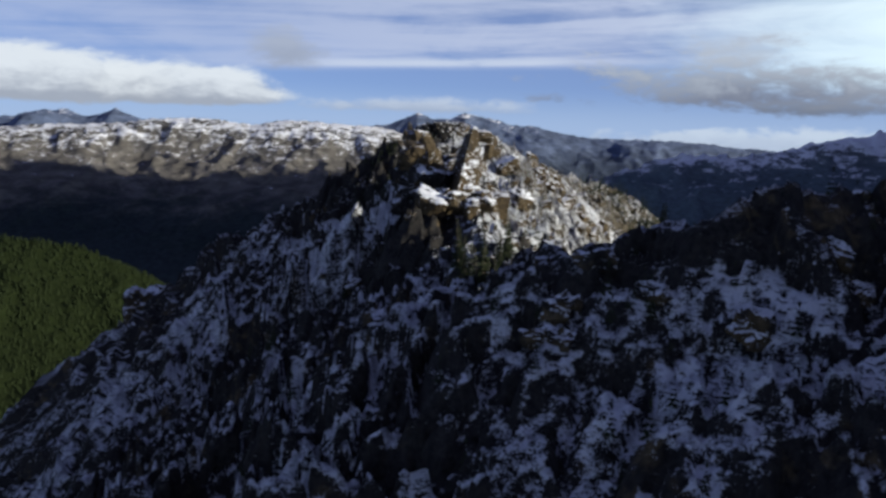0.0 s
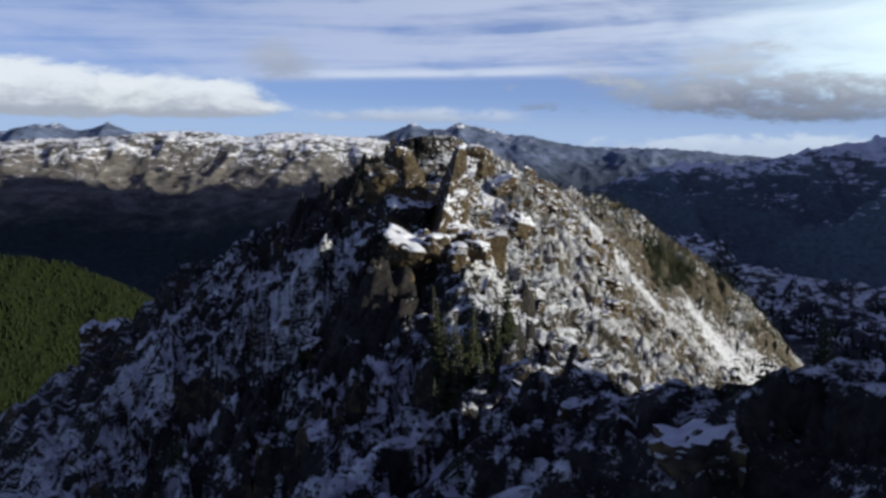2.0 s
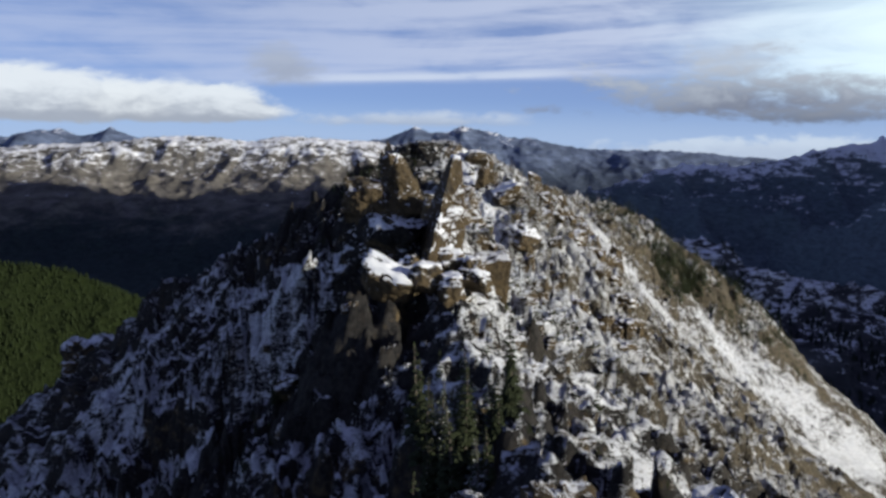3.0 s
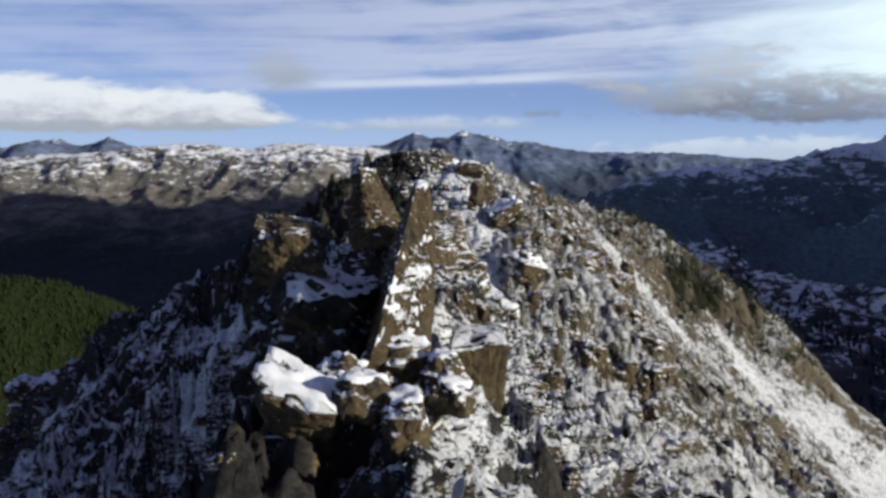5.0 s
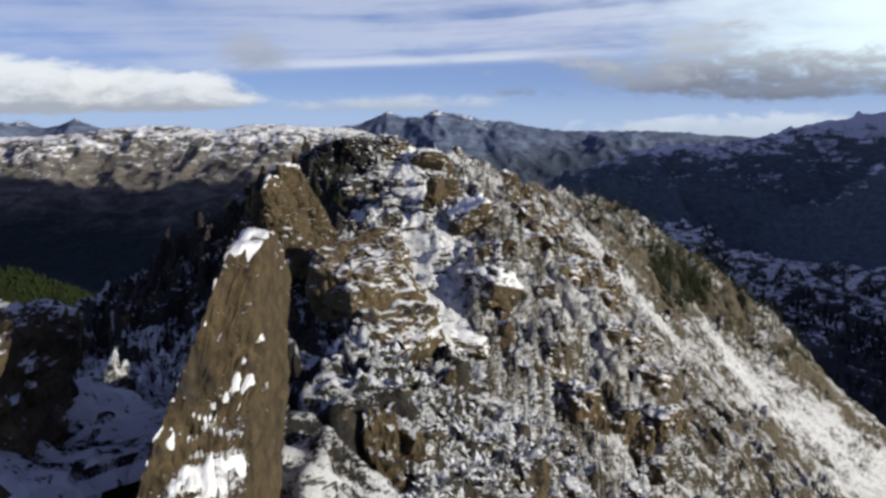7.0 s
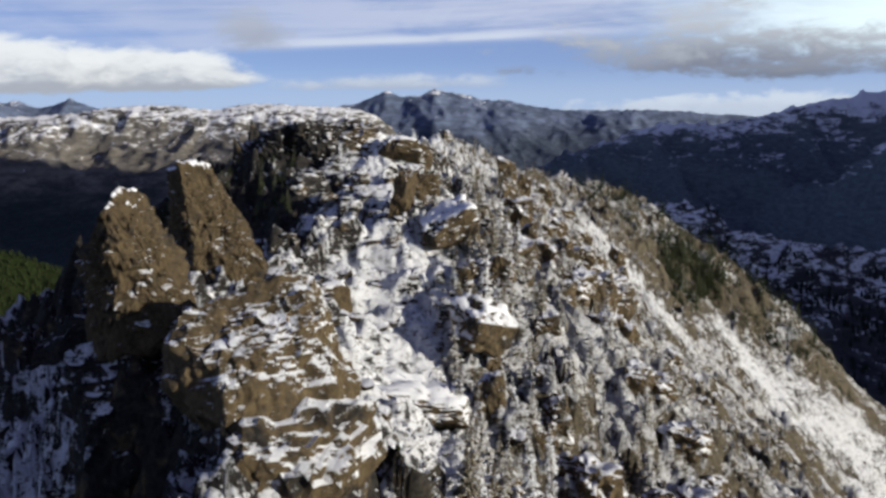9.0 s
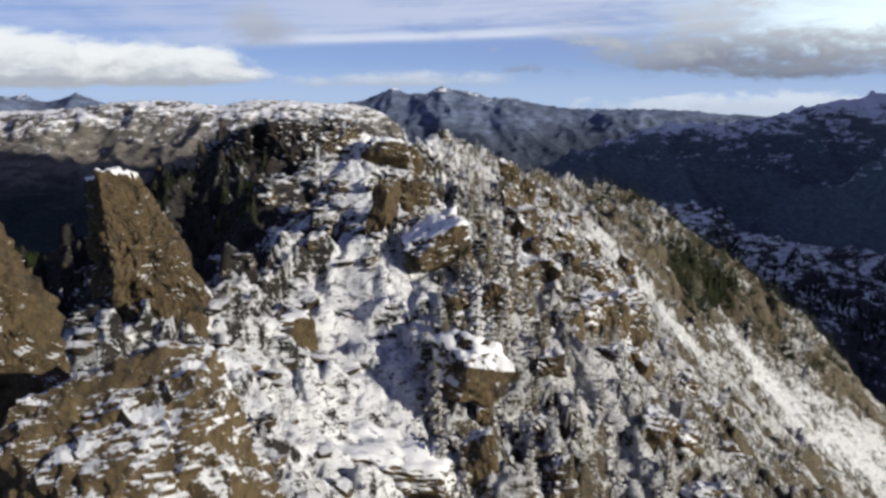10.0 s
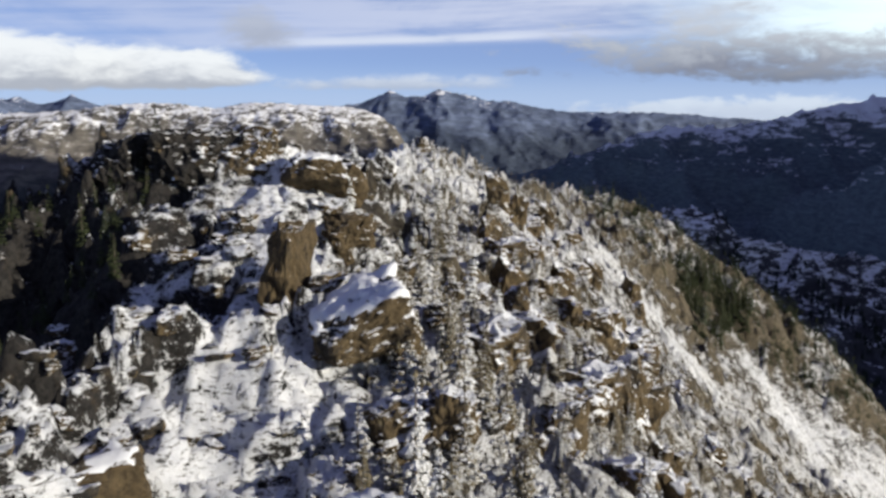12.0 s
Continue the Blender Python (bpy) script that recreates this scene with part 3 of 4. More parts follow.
def far_range(name, label, mat, line, x0, x1, y_front, y_crest, y_back, foot, step, amp, size, seed, lean=0.9):
    """A mountain range: a crest line of heights along x, falling to its foot in front and behind."""
    lx, lz = np.array([p[0] for p in line], float), np.array([p[1] for p in line], float)

    def zfun(X, Y):
        crest = np.interp(X, lx, lz)
        wander = 0.25 * (y_crest - y_front) * value2(X / 420, X * 0 + 3.3, seed + 9) * smooth(np.abs(Y - y_crest), 0, 300)
        v = Y - y_crest + wander
        t = np.where(v < 0, -v / (y_crest - y_front), v / (y_back - y_crest))
        shape = 1 - np.clip(t, 0, 1) ** lean
        # gullies and buttresses run down the slope; the crest keeps its heights
        free = smooth(t, 0.0, 0.12) * (1 - smooth(t, 0.75, 1.0))
        r = ridged2(X + 0.35 * Y, Y * 0.7, size, 6, seed, 0.6) - 0.9
        crisp = 0.22 * amp * ridged2(X, Y, size * 0.22, 4, seed + 40) * smooth(t, 0.35, 0.0)
        return foot + (crest - foot) * shape + amp * r * free + crisp - 0.08 * amp

    ob = sheet(name, np.arange(x0, x1 + step, step), np.arange(y_front, y_back + step, step), zfun, mat)[0]
    SLOPES[name] = zfun
    return tagged(ob, label, "mountain range", kind="structure")


far_range("backdrop_left_range", "sunlit mountain range with broken snow above dark forest", M_FAR_LEFT,
          [(-3200, 40), (-2224, 50), (-2025, 56), (-1925, 72), (-1702, 80), (-1529, 92), (-1405, 112), (-1282, 118), (-1086, 114), (-963, 100),
           (-817, 122), (-671, 121), (-549, 111), (-427, 108), (-350, 100), (-270, 70), (-200, 20), (-100, -150), (60, -345)],
          -3300, 320, 2150, 3750, 4200, -345, 9.0, 24, 130, 101)
far_range("backdrop_far_peaks", "distant rocky peaks with thin snow, haze blue in their colour", M_FAR_HAZE,
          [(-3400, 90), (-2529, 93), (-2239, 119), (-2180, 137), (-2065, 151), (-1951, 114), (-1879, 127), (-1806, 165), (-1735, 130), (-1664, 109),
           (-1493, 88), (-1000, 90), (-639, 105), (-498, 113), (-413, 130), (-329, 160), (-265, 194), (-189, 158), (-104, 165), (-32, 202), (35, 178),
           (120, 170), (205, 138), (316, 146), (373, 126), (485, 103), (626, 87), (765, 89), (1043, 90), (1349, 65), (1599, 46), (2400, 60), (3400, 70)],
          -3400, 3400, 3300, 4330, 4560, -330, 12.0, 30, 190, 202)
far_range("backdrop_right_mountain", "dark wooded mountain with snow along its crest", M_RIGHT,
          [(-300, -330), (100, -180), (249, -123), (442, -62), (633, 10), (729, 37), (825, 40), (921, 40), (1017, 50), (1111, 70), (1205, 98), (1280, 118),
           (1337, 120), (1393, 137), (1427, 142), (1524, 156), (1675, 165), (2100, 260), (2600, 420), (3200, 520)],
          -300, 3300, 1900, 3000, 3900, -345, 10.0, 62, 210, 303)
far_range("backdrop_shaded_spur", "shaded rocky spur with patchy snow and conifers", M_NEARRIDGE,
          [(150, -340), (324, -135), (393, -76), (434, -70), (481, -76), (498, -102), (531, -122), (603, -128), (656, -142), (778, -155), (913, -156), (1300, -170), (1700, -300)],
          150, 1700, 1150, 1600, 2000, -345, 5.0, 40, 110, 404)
far_range("backdrop_green_hill", "rounded green forested hill in sunlight", M_HILL,
          [(-1700, -160), (-1300, -130), (-918, -116), (-817, -118), (-757, -121), (-696, -131), (-617, -158), (-567, -179), (-527, -201), (-487, -256), (-430, -345)],
          -1700, -420, 700, 1500, 1900, -350, 7.0, 14, 90, 505)
# out of view: added, and raised until it shades valley and right mountain
far_range("backdrop_sunward_massif", "unseen high massif, added to shade the valley", M_RIGHT,
          [(800, -250), (1150, 350), (1500, 820), (2000, 1060), (2800, 1000), (3600, 1150), (4400, 1320), (5200, 1320), (6000, 700)],
          800, 6000, 400, 1750, 2900, -345, 30.0, 120, 500, 606)


# ---- rocks ----
def link(name, verts, tris, mat, smooth_faces=True):
    verts, tris = np.asarray(verts, np.float32).reshape(-1, 3), np.asarray(tris, np.int32).reshape(-1, 3)
    me = bpy.data.meshes.new(name)
    me.vertices.add(len(verts))
    me.vertices.foreach_set("co", verts.ravel())
    me.loops.add(tris.size)
    me.loops.foreach_set("vertex_index", tris.ravel())
    me.polygons.add(len(tris))
    me.polygons.foreach_set("loop_start", np.arange(0, tris.size, 3, dtype=np.int32))
    me.update(calc_edges=True)
    me.polygons.foreach_set("use_smooth", np.full(len(tris), smooth_faces))
    me.materials.append(mat)
    return me


BALLS = {}


def ball(level):
    """The vertices and triangles of a round ball, made once for each fineness."""
    if level not in BALLS:
        bm = bmesh.new()
        bmesh.ops.create_icosphere(bm, subdivisions=level, radius=1.0)
        BALLS[level] = (np.array([v.co[:] for v in bm.verts]), np.array([[v.index for v in f.verts] for f in bm.faces]))
        bm.free()
    return BALLS[level]


def rock_mesh(name, size, seed, mat, cuts=9, level=4, rough=0.10, planes=(), block=0.6):
    """A broken block: half sizes in metres, cut by random and by given planes (normal, distance), then weathered."""
    rng = np.random.RandomState(seed)
    d, tris = ball(level)
    d = np.sign(d) * np.abs(d) ** 0.85
    d = d / np.linalg.norm(d, axis=1)[:, None]
    cut = []
    for axis in np.vstack([np.eye(3), -np.eye(3)]):
        n = axis + rng.normal(0, 0.10, 3)
        cut.append((n / np.linalg.norm(n), 1.0 + rng.uniform(-0.05, 0.05)))
    for _ in range(cuts):
        n = rng.normal(0, 1, 3)
        cut.append((n / np.linalg.norm(n), rng.uniform(0.86, 1.2)))
    for n, h in planes:
        n = np.array(n, float)
        cut.append((n / np.linalg.norm(n), h))
    r = np.full(len(d), 9.0)
    for n, h in cut:
        c = d @ n
        r = np.where(c > 1e-3, np.minimum(r, h / np.maximum(c, 1e-3)), r)
    p = d * r[:, None] * np.array(size)
    k = seed * 3.7
    out = np.zeros(len(p))
    amp, freq = rough * min(size), 1.1 / min(size)
    for o in range(4):
        out += amp * value3(p[:, 0] * freq + k, p[:, 1] * freq, p[:, 2] * freq - k, seed + o)
        amp, freq = amp * 0.55, freq * 2.1
    # broken beds: small blocks stand proud or are gone
    cell = max(0.28, 0.16 * min(size))
    w = p + 0.35 * cell * np.stack([value3(p[:, 0] / cell, p[:, 1] / cell, p[:, 2] / cell, seed + 20 + a) for a in range(3)], -1)
    for part_size, share in ((cell * 2.1, 0.09), (cell, 0.05)):
        q = np.floor(w / (part_size * np.array((1.0, 1.3, 0.5))) + seed * 0.37)
        out += block * share * min(size) * (hashed(q[:, 0], q[:, 1], q[:, 2], seed + 31) - 0.6) * 2
    # bedding: shallow ledges
    ledge = np.sin(p[:, 2] * 5.0 / max(size[2], 0.6) * 2 + 2.0 * value3(p[:, 0] * 0.5 / min(size), p[:, 1] * 0.5 / min(size), p[:, 2] * 0, seed + 9))
    p = p + d * out[:, None] + d * np.array((1, 1, 0.2)) * (0.04 * block * min(size) * ledge)[:, None]
    return link(name, p, tris, mat, False)


def ground_at(x, y):
    return float(sampled("z", x, y))


def snow_cap(me, turn, deep, seed, above=-1.0):
    """The snow that lies on a rock's upper side: a skin lifted off it, thick in the middle and dying out at its edge."""
    n = len(me.vertices)
    co, nor = np.zeros(n * 3), np.zeros(n * 3)
    me.vertices.foreach_get("co", co), me.vertices.foreach_get("normal", nor)
    co, nor = co.reshape(-1, 3), nor.reshape(-1, 3)
    spin = np.array(Euler([radians(a) for a in turn]).to_matrix())
    up = nor @ spin.T
    wave = value3(co[:, 0] * 1.9, co[:, 1] * 1.9, co[:, 2] * 1.9, seed + 5) + 0.7 * value3(co[:, 0] * 5.3, co[:, 1] * 5.3, co[:, 2] * 5.3, seed + 6)
    lie = smooth(up[:, 2] + 0.32 * wave, 0.62, 0.92)
    tall = (co @ spin.T)[:, 2]
    lie = lie * smooth(tall / tall.max(), above, above + 0.12)
    lift = deep * (lie * (0.85 + 0.2 * wave)) - 0.03
    rise = spin.T @ np.array((0, 0, 1.0))
    tris = np.array([p.vertices[:] for p in me.polygons])
    keep = tris[(lie[tris] > 0.02).any(1)]
    if not len(keep):
        return None
    used, back = np.unique(keep, return_inverse=True)
    p = co + rise * lift[:, None] + nor * (0.35 * lift)[:, None]
    return link("snow_cap", p[used], back.reshape(-1, 3), M_SNOW)


def rock(name, label, at, size, seed, turn=(0, 0, 0), mat=None, sink=None, snow=0.0, above=-1.0, **more):
    """A rock of its own; at: the middle in metres, or x, y and None to rest it on the ground."""
    x, y, z = at
    if z is None:
        z = ground_at(x, y) + size[2] * (0.35 if sink is None else sink)
    ob = new(name, rock_mesh(name, size, seed, mat or M_ROCK, **more))
    ob.matrix_basis = pose(x, y, z, *turn)
    cap = snow_cap(ob.data, turn, snow, seed, above) if snow else None
    if cap:
        new("snow_cap", cap).parent = ob
    return tagged(ob, label, "rock")


# the great leaning slab on the first top, the square block beside it and the block before it
rock("rock_slab", "tall leaning slab of bare tan rock with snowy crest", (0.0, 117.3, 92.6), (1.75, 8.0, 7.2), 5, (0, 6, 2), M_FACE, snow=0.07, cuts=3, level=6, rough=0.08, block=0.4,
     planes=(((0.1, -0.75, 0.62), 0.72), ((0.0, 0.8, 0.6), 0.98), ((-0.74, -0.22, 0.62), 0.60), ((0.75, 0, 0.66), 1.02)))
rock("rock_block", "square dark rock block with snow on its flat top", (-7.1, 120.4, 95.5), (2.1, 3.4, 2.0), 7, (0, 5, 8), M_FACE, cuts=10, level=5, rough=0.2)
rock("rock_block", "broken rock step dusted with snow, shade in its colour", (-6.0, 119.6, 91.0), (3.4, 4.6, 3.4), 8, (0, 4, -10), M_SHADE, cuts=12, level=5, rough=0.22)
rock("rock_block", "upright tan rock block with a snow cap", (4.3, 117.4, 86.4), (1.75, 2.0, 4.5), 9, (-2, 0, 2), M_FACE, snow=0.05, cuts=0, level=5, rough=0.07, block=0.35)
rock("rock_slab", "tilted rock slab under a smooth sheet of snow", (-3.8, 105.6, 90.6), (2.2, 1.4, 1.3), 11, (14, 24, -14), M_ROCK, snow=0.16, cuts=6, level=4, rough=0.16)
rock("boulder", "snow-covered round boulder on the crest", (-0.9, 105.2, 91.0), (1.2, 1.1, 1.1), 12, (0, 0, 30), M_ROCK, snow=0.14, cuts=14, rough=0.16)
rock("boulder", "snow-covered round boulder on the crest", (3.2, 107.2, 90.4), (1.1, 1.0, 0.9), 13, (0, 0, 70), M_ROCK, snow=0.14, cuts=14, rough=0.16)
for at, size, seed, spin in (((0.2, 110.2, 91.1), (1.5, 1.2, 1.5), 14, 20), ((2.8, 109.0, 90.8), (1.1, 1.0, 1.3), 15, 50), ((1.1, 104.6, 90.2), (1.3, 1.0, 1.2), 16, 80), ((-2.2, 108.4, 90.6), (1.2, 1.1, 1.5), 17, 10)):
    rock("boulder", "broken tan boulder heaped with snow below the slab", at, size, seed, (0, 8, spin), M_TAN, snow=0.08, cuts=14, rough=0.2, block=0.9)
# two standing fins over the left drop
rock("rock_fin", "standing tan rock fin with snow on its head", (-7.3, 165.0, 94.7), (2.8, 1.7, 4.3), 21, (-8, -4, 16), M_FACE, snow=0.12, above=0.72, cuts=8, level=6, rough=0.13, block=1.0,
     planes=(((0.74, -0.36, 0.52), 0.58), ((-0.6, 0, 0.8), 0.84), ((-0.9, -0.4, 0.05), 0.72)))
rock("rock_fin", "tall wedge of tan rock with flat head", (-9.0, 187.0, 93.0), (4.2, 2.6, 6.2), 23, (-4, -3, 0), M_FACE, snow=0.10, above=0.80, cuts=4, level=6, rough=0.11, block=0.9,
     planes=(((0.60, -0.62, 0.50), 0.53), ((-0.85, -0.50, 0.05), 0.68), ((-1.0, -0.1, 0.06), 0.80), ((0.82, 0.05, 0.57), 0.55), ((0.25, 0.1, 0.97), 0.90)))
rock("rock_step", "broken rock step below the standing fins", (-7.6, 166.0, 87.8), (4.0, 4.0, 3.6), 51, (0, 0, 30), M_SHADE, cuts=14, level=5, rough=0.22)
rock("rock_step", "broken rock step below the standing fins", (-9.8, 188.0, 87.6), (4.6, 4.4, 3.6), 52, (0, 0, 70), M_SHADE, cuts=14, level=5, rough=0.22)
rock("boulder", "large tan boulder edged and speckled with snow", (0.5, 160.4, 90.2), (4.3, 4.1, 4.5), 25, (-14, -4, 20), M_SPECKLE, cuts=34, level=6, rough=0.13, block=0.35)
rock("rock_step", "snow-speckled rock step under the tan boulder", (2.2, 157.6, 86.4), (3.4, 3.2, 3.6), 28, (-6, 0, 30), M_ROCK, cuts=18, level=5, rough=0.2)
rock("rock_ledge", "flat snowy rock ledge with a dark overhang", (6.4, 186.6, 79.4), (5.5, 2.6, 1.9), 27, (4, 6, -6), M_ROCK, snow=0.1, cuts=8, level=5, rough=0.2, planes=(((0, -0.7, -0.7), 0.62),))
rock("boulder", "tan boulder with a rounded front", (13.7, 188.4, 76.0), (2.8, 2.6, 3.2), 29, (0, 0, 15), M_FACE, cuts=14, rough=0.16)
# the hollow and the second top
rock("boulder", "snow-capped tan boulder in the hollow", (-1.8, 195.6, 85.3), (2.6, 2.2, 2.6), 31, (0, 0, 40), M_FACE, snow=0.05, cuts=12, rough=0.16)
rock("boulder", "large tilted boulder under smooth snow", (9.6, 204.8, 91.4), (2.8, 2.2, 1.8), 33, (6, -22, 20), M_ROCK, snow=0.2, cuts=8, level=5, rough=0.14)
rock("boulder", "blue-shaded boulder capped with snow", (12.5, 192.6, 84.6), (2.4, 2.0, 2.2), 35, (0, 14, 30), M_ROCK, snow=0.14, cuts=14, rough=0.2)
rock("rock_rib", "upright rib of bare tan rock", (4.9, 207.6, 92.6), (0.85, 2.0, 4.3), 37, (0, 4, -14), M_FACE, cuts=9, level=5, rough=0.28, block=1.0)
rock("rock_step", "snow-edged rock step on the summit", (-6.2, 227.5, 98.6), (3.4, 2.6, 3.2), 54, (0, 6, 20), M_SHADE, cuts=14, level=5, rough=0.26, block=1.0)
rock("rock_step", "snow-edged rock step on the summit", (-11.2, 228.0, 97.8), (2.8, 2.2, 3.0), 55, (0, -8, 50), M_SHADE, cuts=14, level=5, rough=0.26, block=1.0)
rock("rock_step", "snow-edged rock step on the summit", (-1.6, 228.6, 98.6), (2.8, 2.2, 2.6), 56, (0, 4, 0), M_ROCK, cuts=14, level=5, rough=0.26, block=1.0)
rock("rock_step", "snow-edged rock step on the summit", (-4.6, 235.5, 98.4), (3.8, 3.4, 3.0), 58, (0, 3, 10), M_ROCK, cuts=14, level=5, rough=0.24, block=1.0)
rock("rock_step", "snow-edged rock step on the summit", (-14.0, 229.5, 96.0), (3.0, 2.6, 3.4), 59, (0, -6, 30), M_SHADE, cuts=14, level=5, rough=0.26, block=1.0)
rock("rock_spike", "small snowy rock pinnacle on the far crest", (9.7, 314.0, 96.3), (1.3, 1.4, 2.0), 42, (0, 8, 20), M_ROCK, rough=0.2)
rock("rock_step", "tan layered rock step on the summit", (6.6, 223.6, 93.4), (1.8, 1.5, 1.9), 57, (0, 4, 30), M_FACE, cuts=14, level=5, rough=0.28, block=1.2)
rock("boulder", "overhanging tan summit boulder with snow on top", (3.6, 226.0, 98.2), (2.4, 2.0, 1.5), 39, (5, 8, 10), M_FACE, snow=0.1, cuts=12, level=5, rough=0.2, planes=(((0, -0.6, -0.8), 0.6),))
rock("boulder", "overhanging tan summit boulder with snow on top", (6.0, 229.0, 97.2), (1.7, 1.6, 1.7), 40, (5, -8, 60), M_FACE, snow=0.1, cuts=12, rough=0.2)
rock("rock_spike", "dark pointed rock at the edge of the summit", (-15.9, 228.0, 97.0), (1.2, 1.5, 2.9), 41, (0, -14, 10), M_ROCK, rough=0.16, planes=(((0.7, 0, 0.7), 0.6), ((-0.7, 0, 0.7), 0.8)))
rock("boulder", "dark rock knob on the lower spur", (-104.0, 272.0, 36.5), (7.5, 6.5, 8.5), 43, (0, 0, 20), M_ROCK, cuts=16, level=5, rough=0.3)
rock("rock_pillar", "lit pillar of tan rock under snowy boulders", (5.6, 69.0, 85.9), (1.3, 1.6, 3.4), 45, (0, 0, 12), M_FACE, cuts=12, level=5, rough=0.16)
rock("rock_pinnacle", "slender tan rock pinnacle on the sunny slope", (28.4, 231.0, 77.6), (1.2, 1.5, 4.4), 47, (0, -6, 20), M_FACE, cuts=8, rough=0.2, planes=(((0.6, 0, 0.7), 0.8),))

BOULDERS = [rock("boulder", "angular snow-dusted boulder among crags", (0, 0, 0), size, 60 + k, mat=M_ROCK, level=4, cuts=13, rough=0.26, block=1.2)
            for k, size in enumerate(((1.0, 0.8, 0.7), (0.8, 1.1, 0.9), (1.2, 0.7, 0.6), (0.9, 0.9, 1.0), (0.9, 0.8, 0.6), (1.3, 1.0, 0.6)))]
rng = random.Random(4)


def scatter_boulders():
    zones = [((-2, 13), (66, 88), 26, 0.6, 1.2), ((-8, 12), (100, 150), 50, 0.4, 1.0), ((-6, 16), (150, 200), 60, 0.3, 0.75), ((-12, 18), (200, 236), 50, 0.4, 1.0),
             ((-30, -6), (70, 210), 36, 0.6, 1.5), ((4, 32), (40, 66), 26, 0.6, 1.3), ((10, 40), (180, 300), 34, 0.6, 1.5)]
    todo = [(z, i) for z in zones for i in range(z[2])]
    for n, (((x0, x1), (y0, y1), _, s0, s1), _) in enumerate(todo):
        x, y, s = rng.uniform(x0, x1), rng.uniform(y0, y1), rng.uniform(s0, s1)
        src = BOULDERS[n % len(BOULDERS)]
        m = pose(x, y, ground_at(x, y) + 0.12 * s, rng.uniform(-18, 18), rng.uniform(-18, 18), rng.uniform(0, 360))
        ob = src if n < len(BOULDERS) else copy_thing(src, m)
        ob.matrix_basis = m @ Matrix.Diagonal((s, s, s, 1))
        tagged(ob, group="boulders on the crags")


scatter_boulders()


# broken outcrops down the sunny side and flat stones on the snowy shoulder
OUTCROPS = [rock("outcrop", "ragged outcrop of tan rock dusted with snow", (0, 0, 0), size, 140 + k, mat=M_TAN, level=4, cuts=12, rough=0.3, block=1.2)
            for k, size in enumerate(((1.3, 1.0, 2.0), (1.0, 1.5, 1.5), (1.6, 1.2, 1.2), (0.9, 0.8, 2.2)))]
STONES = [rock("stone", "flat tan stone lying in the snow", (0, 0, 0), size, 150 + k, mat=M_ROCK, level=3, cuts=12, rough=0.16)
          for k, size in enumerate(((0.8, 0.6, 0.28), (0.6, 0.5, 0.35), (0.9, 0.5, 0.22)))]


def strew(kinds, zones, tilt, sink, group):
    n = 0
    for (x0, x1), (y0, y1), count, s0, s1 in zones:
        for _ in range(count):
            x, y, s = rng.uniform(x0, x1), rng.uniform(y0, y1), rng.uniform(s0, s1)
            m = pose(x, y, ground_at(x, y) + sink * s, rng.uniform(-tilt, tilt), rng.uniform(-tilt, tilt), rng.uniform(0, 360))
            ob = kinds[n] if n < len(kinds) else copy_thing(kinds[n % len(kinds)], m)
            ob.matrix_basis = m @ Matrix.Diagonal((s, s, s, 1))
            tagged(ob, group=group)
            n += 1


strew(OUTCROPS, [((10, 19), (166, 226), 22, 0.6, 1.2), ((17, 34), (180, 262), 40, 0.8, 1.9), ((22, 60), (262, 350), 30, 0.9, 2.2), ((2, 12), (120, 150), 10, 0.5, 0.9), ((8, 24), (120, 166), 10, 0.6, 1.2)], 10, 0.2, "outcrops on the sunny slope")
strew(STONES, [((-9, 5), (168, 208), 150, 0.35, 1.1), ((-4, 8), (206, 222), 30, 0.5, 1.2), ((-4, 10), (100, 116), 24, 0.4, 0.9)], 14, 0.12, "flat stones on the snowy shoulder")


# ---- trees ----
def sprays(items):
    """Sprays of needles, each a small six-pointed body: rows of root (3), tip (3), half width and thickness."""
    a = np.asarray(items, float).reshape(-1, 8)
    root, tip = a[:, :3], a[:, 3:6]
    way = tip - root
    flat = np.stack([way[:, 1], -way[:, 0], 0 * way[:, 0]], -1)
    flat = flat / np.maximum(np.linalg.norm(flat, axis=1), 1e-6)[:, None] * a[:, 6:7]
    up = np.zeros_like(way)
    up[:, 2] = a[:, 7]
    mid = root + way * 0.55
    verts = np.stack([root, mid + flat, mid + up, mid - flat, mid - up * 0.6, tip], 1).reshape(-1, 3)
    one = np.array([(0, p, q) for p, q in ((1, 2), (2, 3), (3, 4), (4, 1))] + [(5, q, p) for p, q in ((1, 2), (2, 3), (3, 4), (4, 1))])
    return verts, (one[None] + 6 * np.arange(len(a))[:, None, None]).reshape(-1, 3)


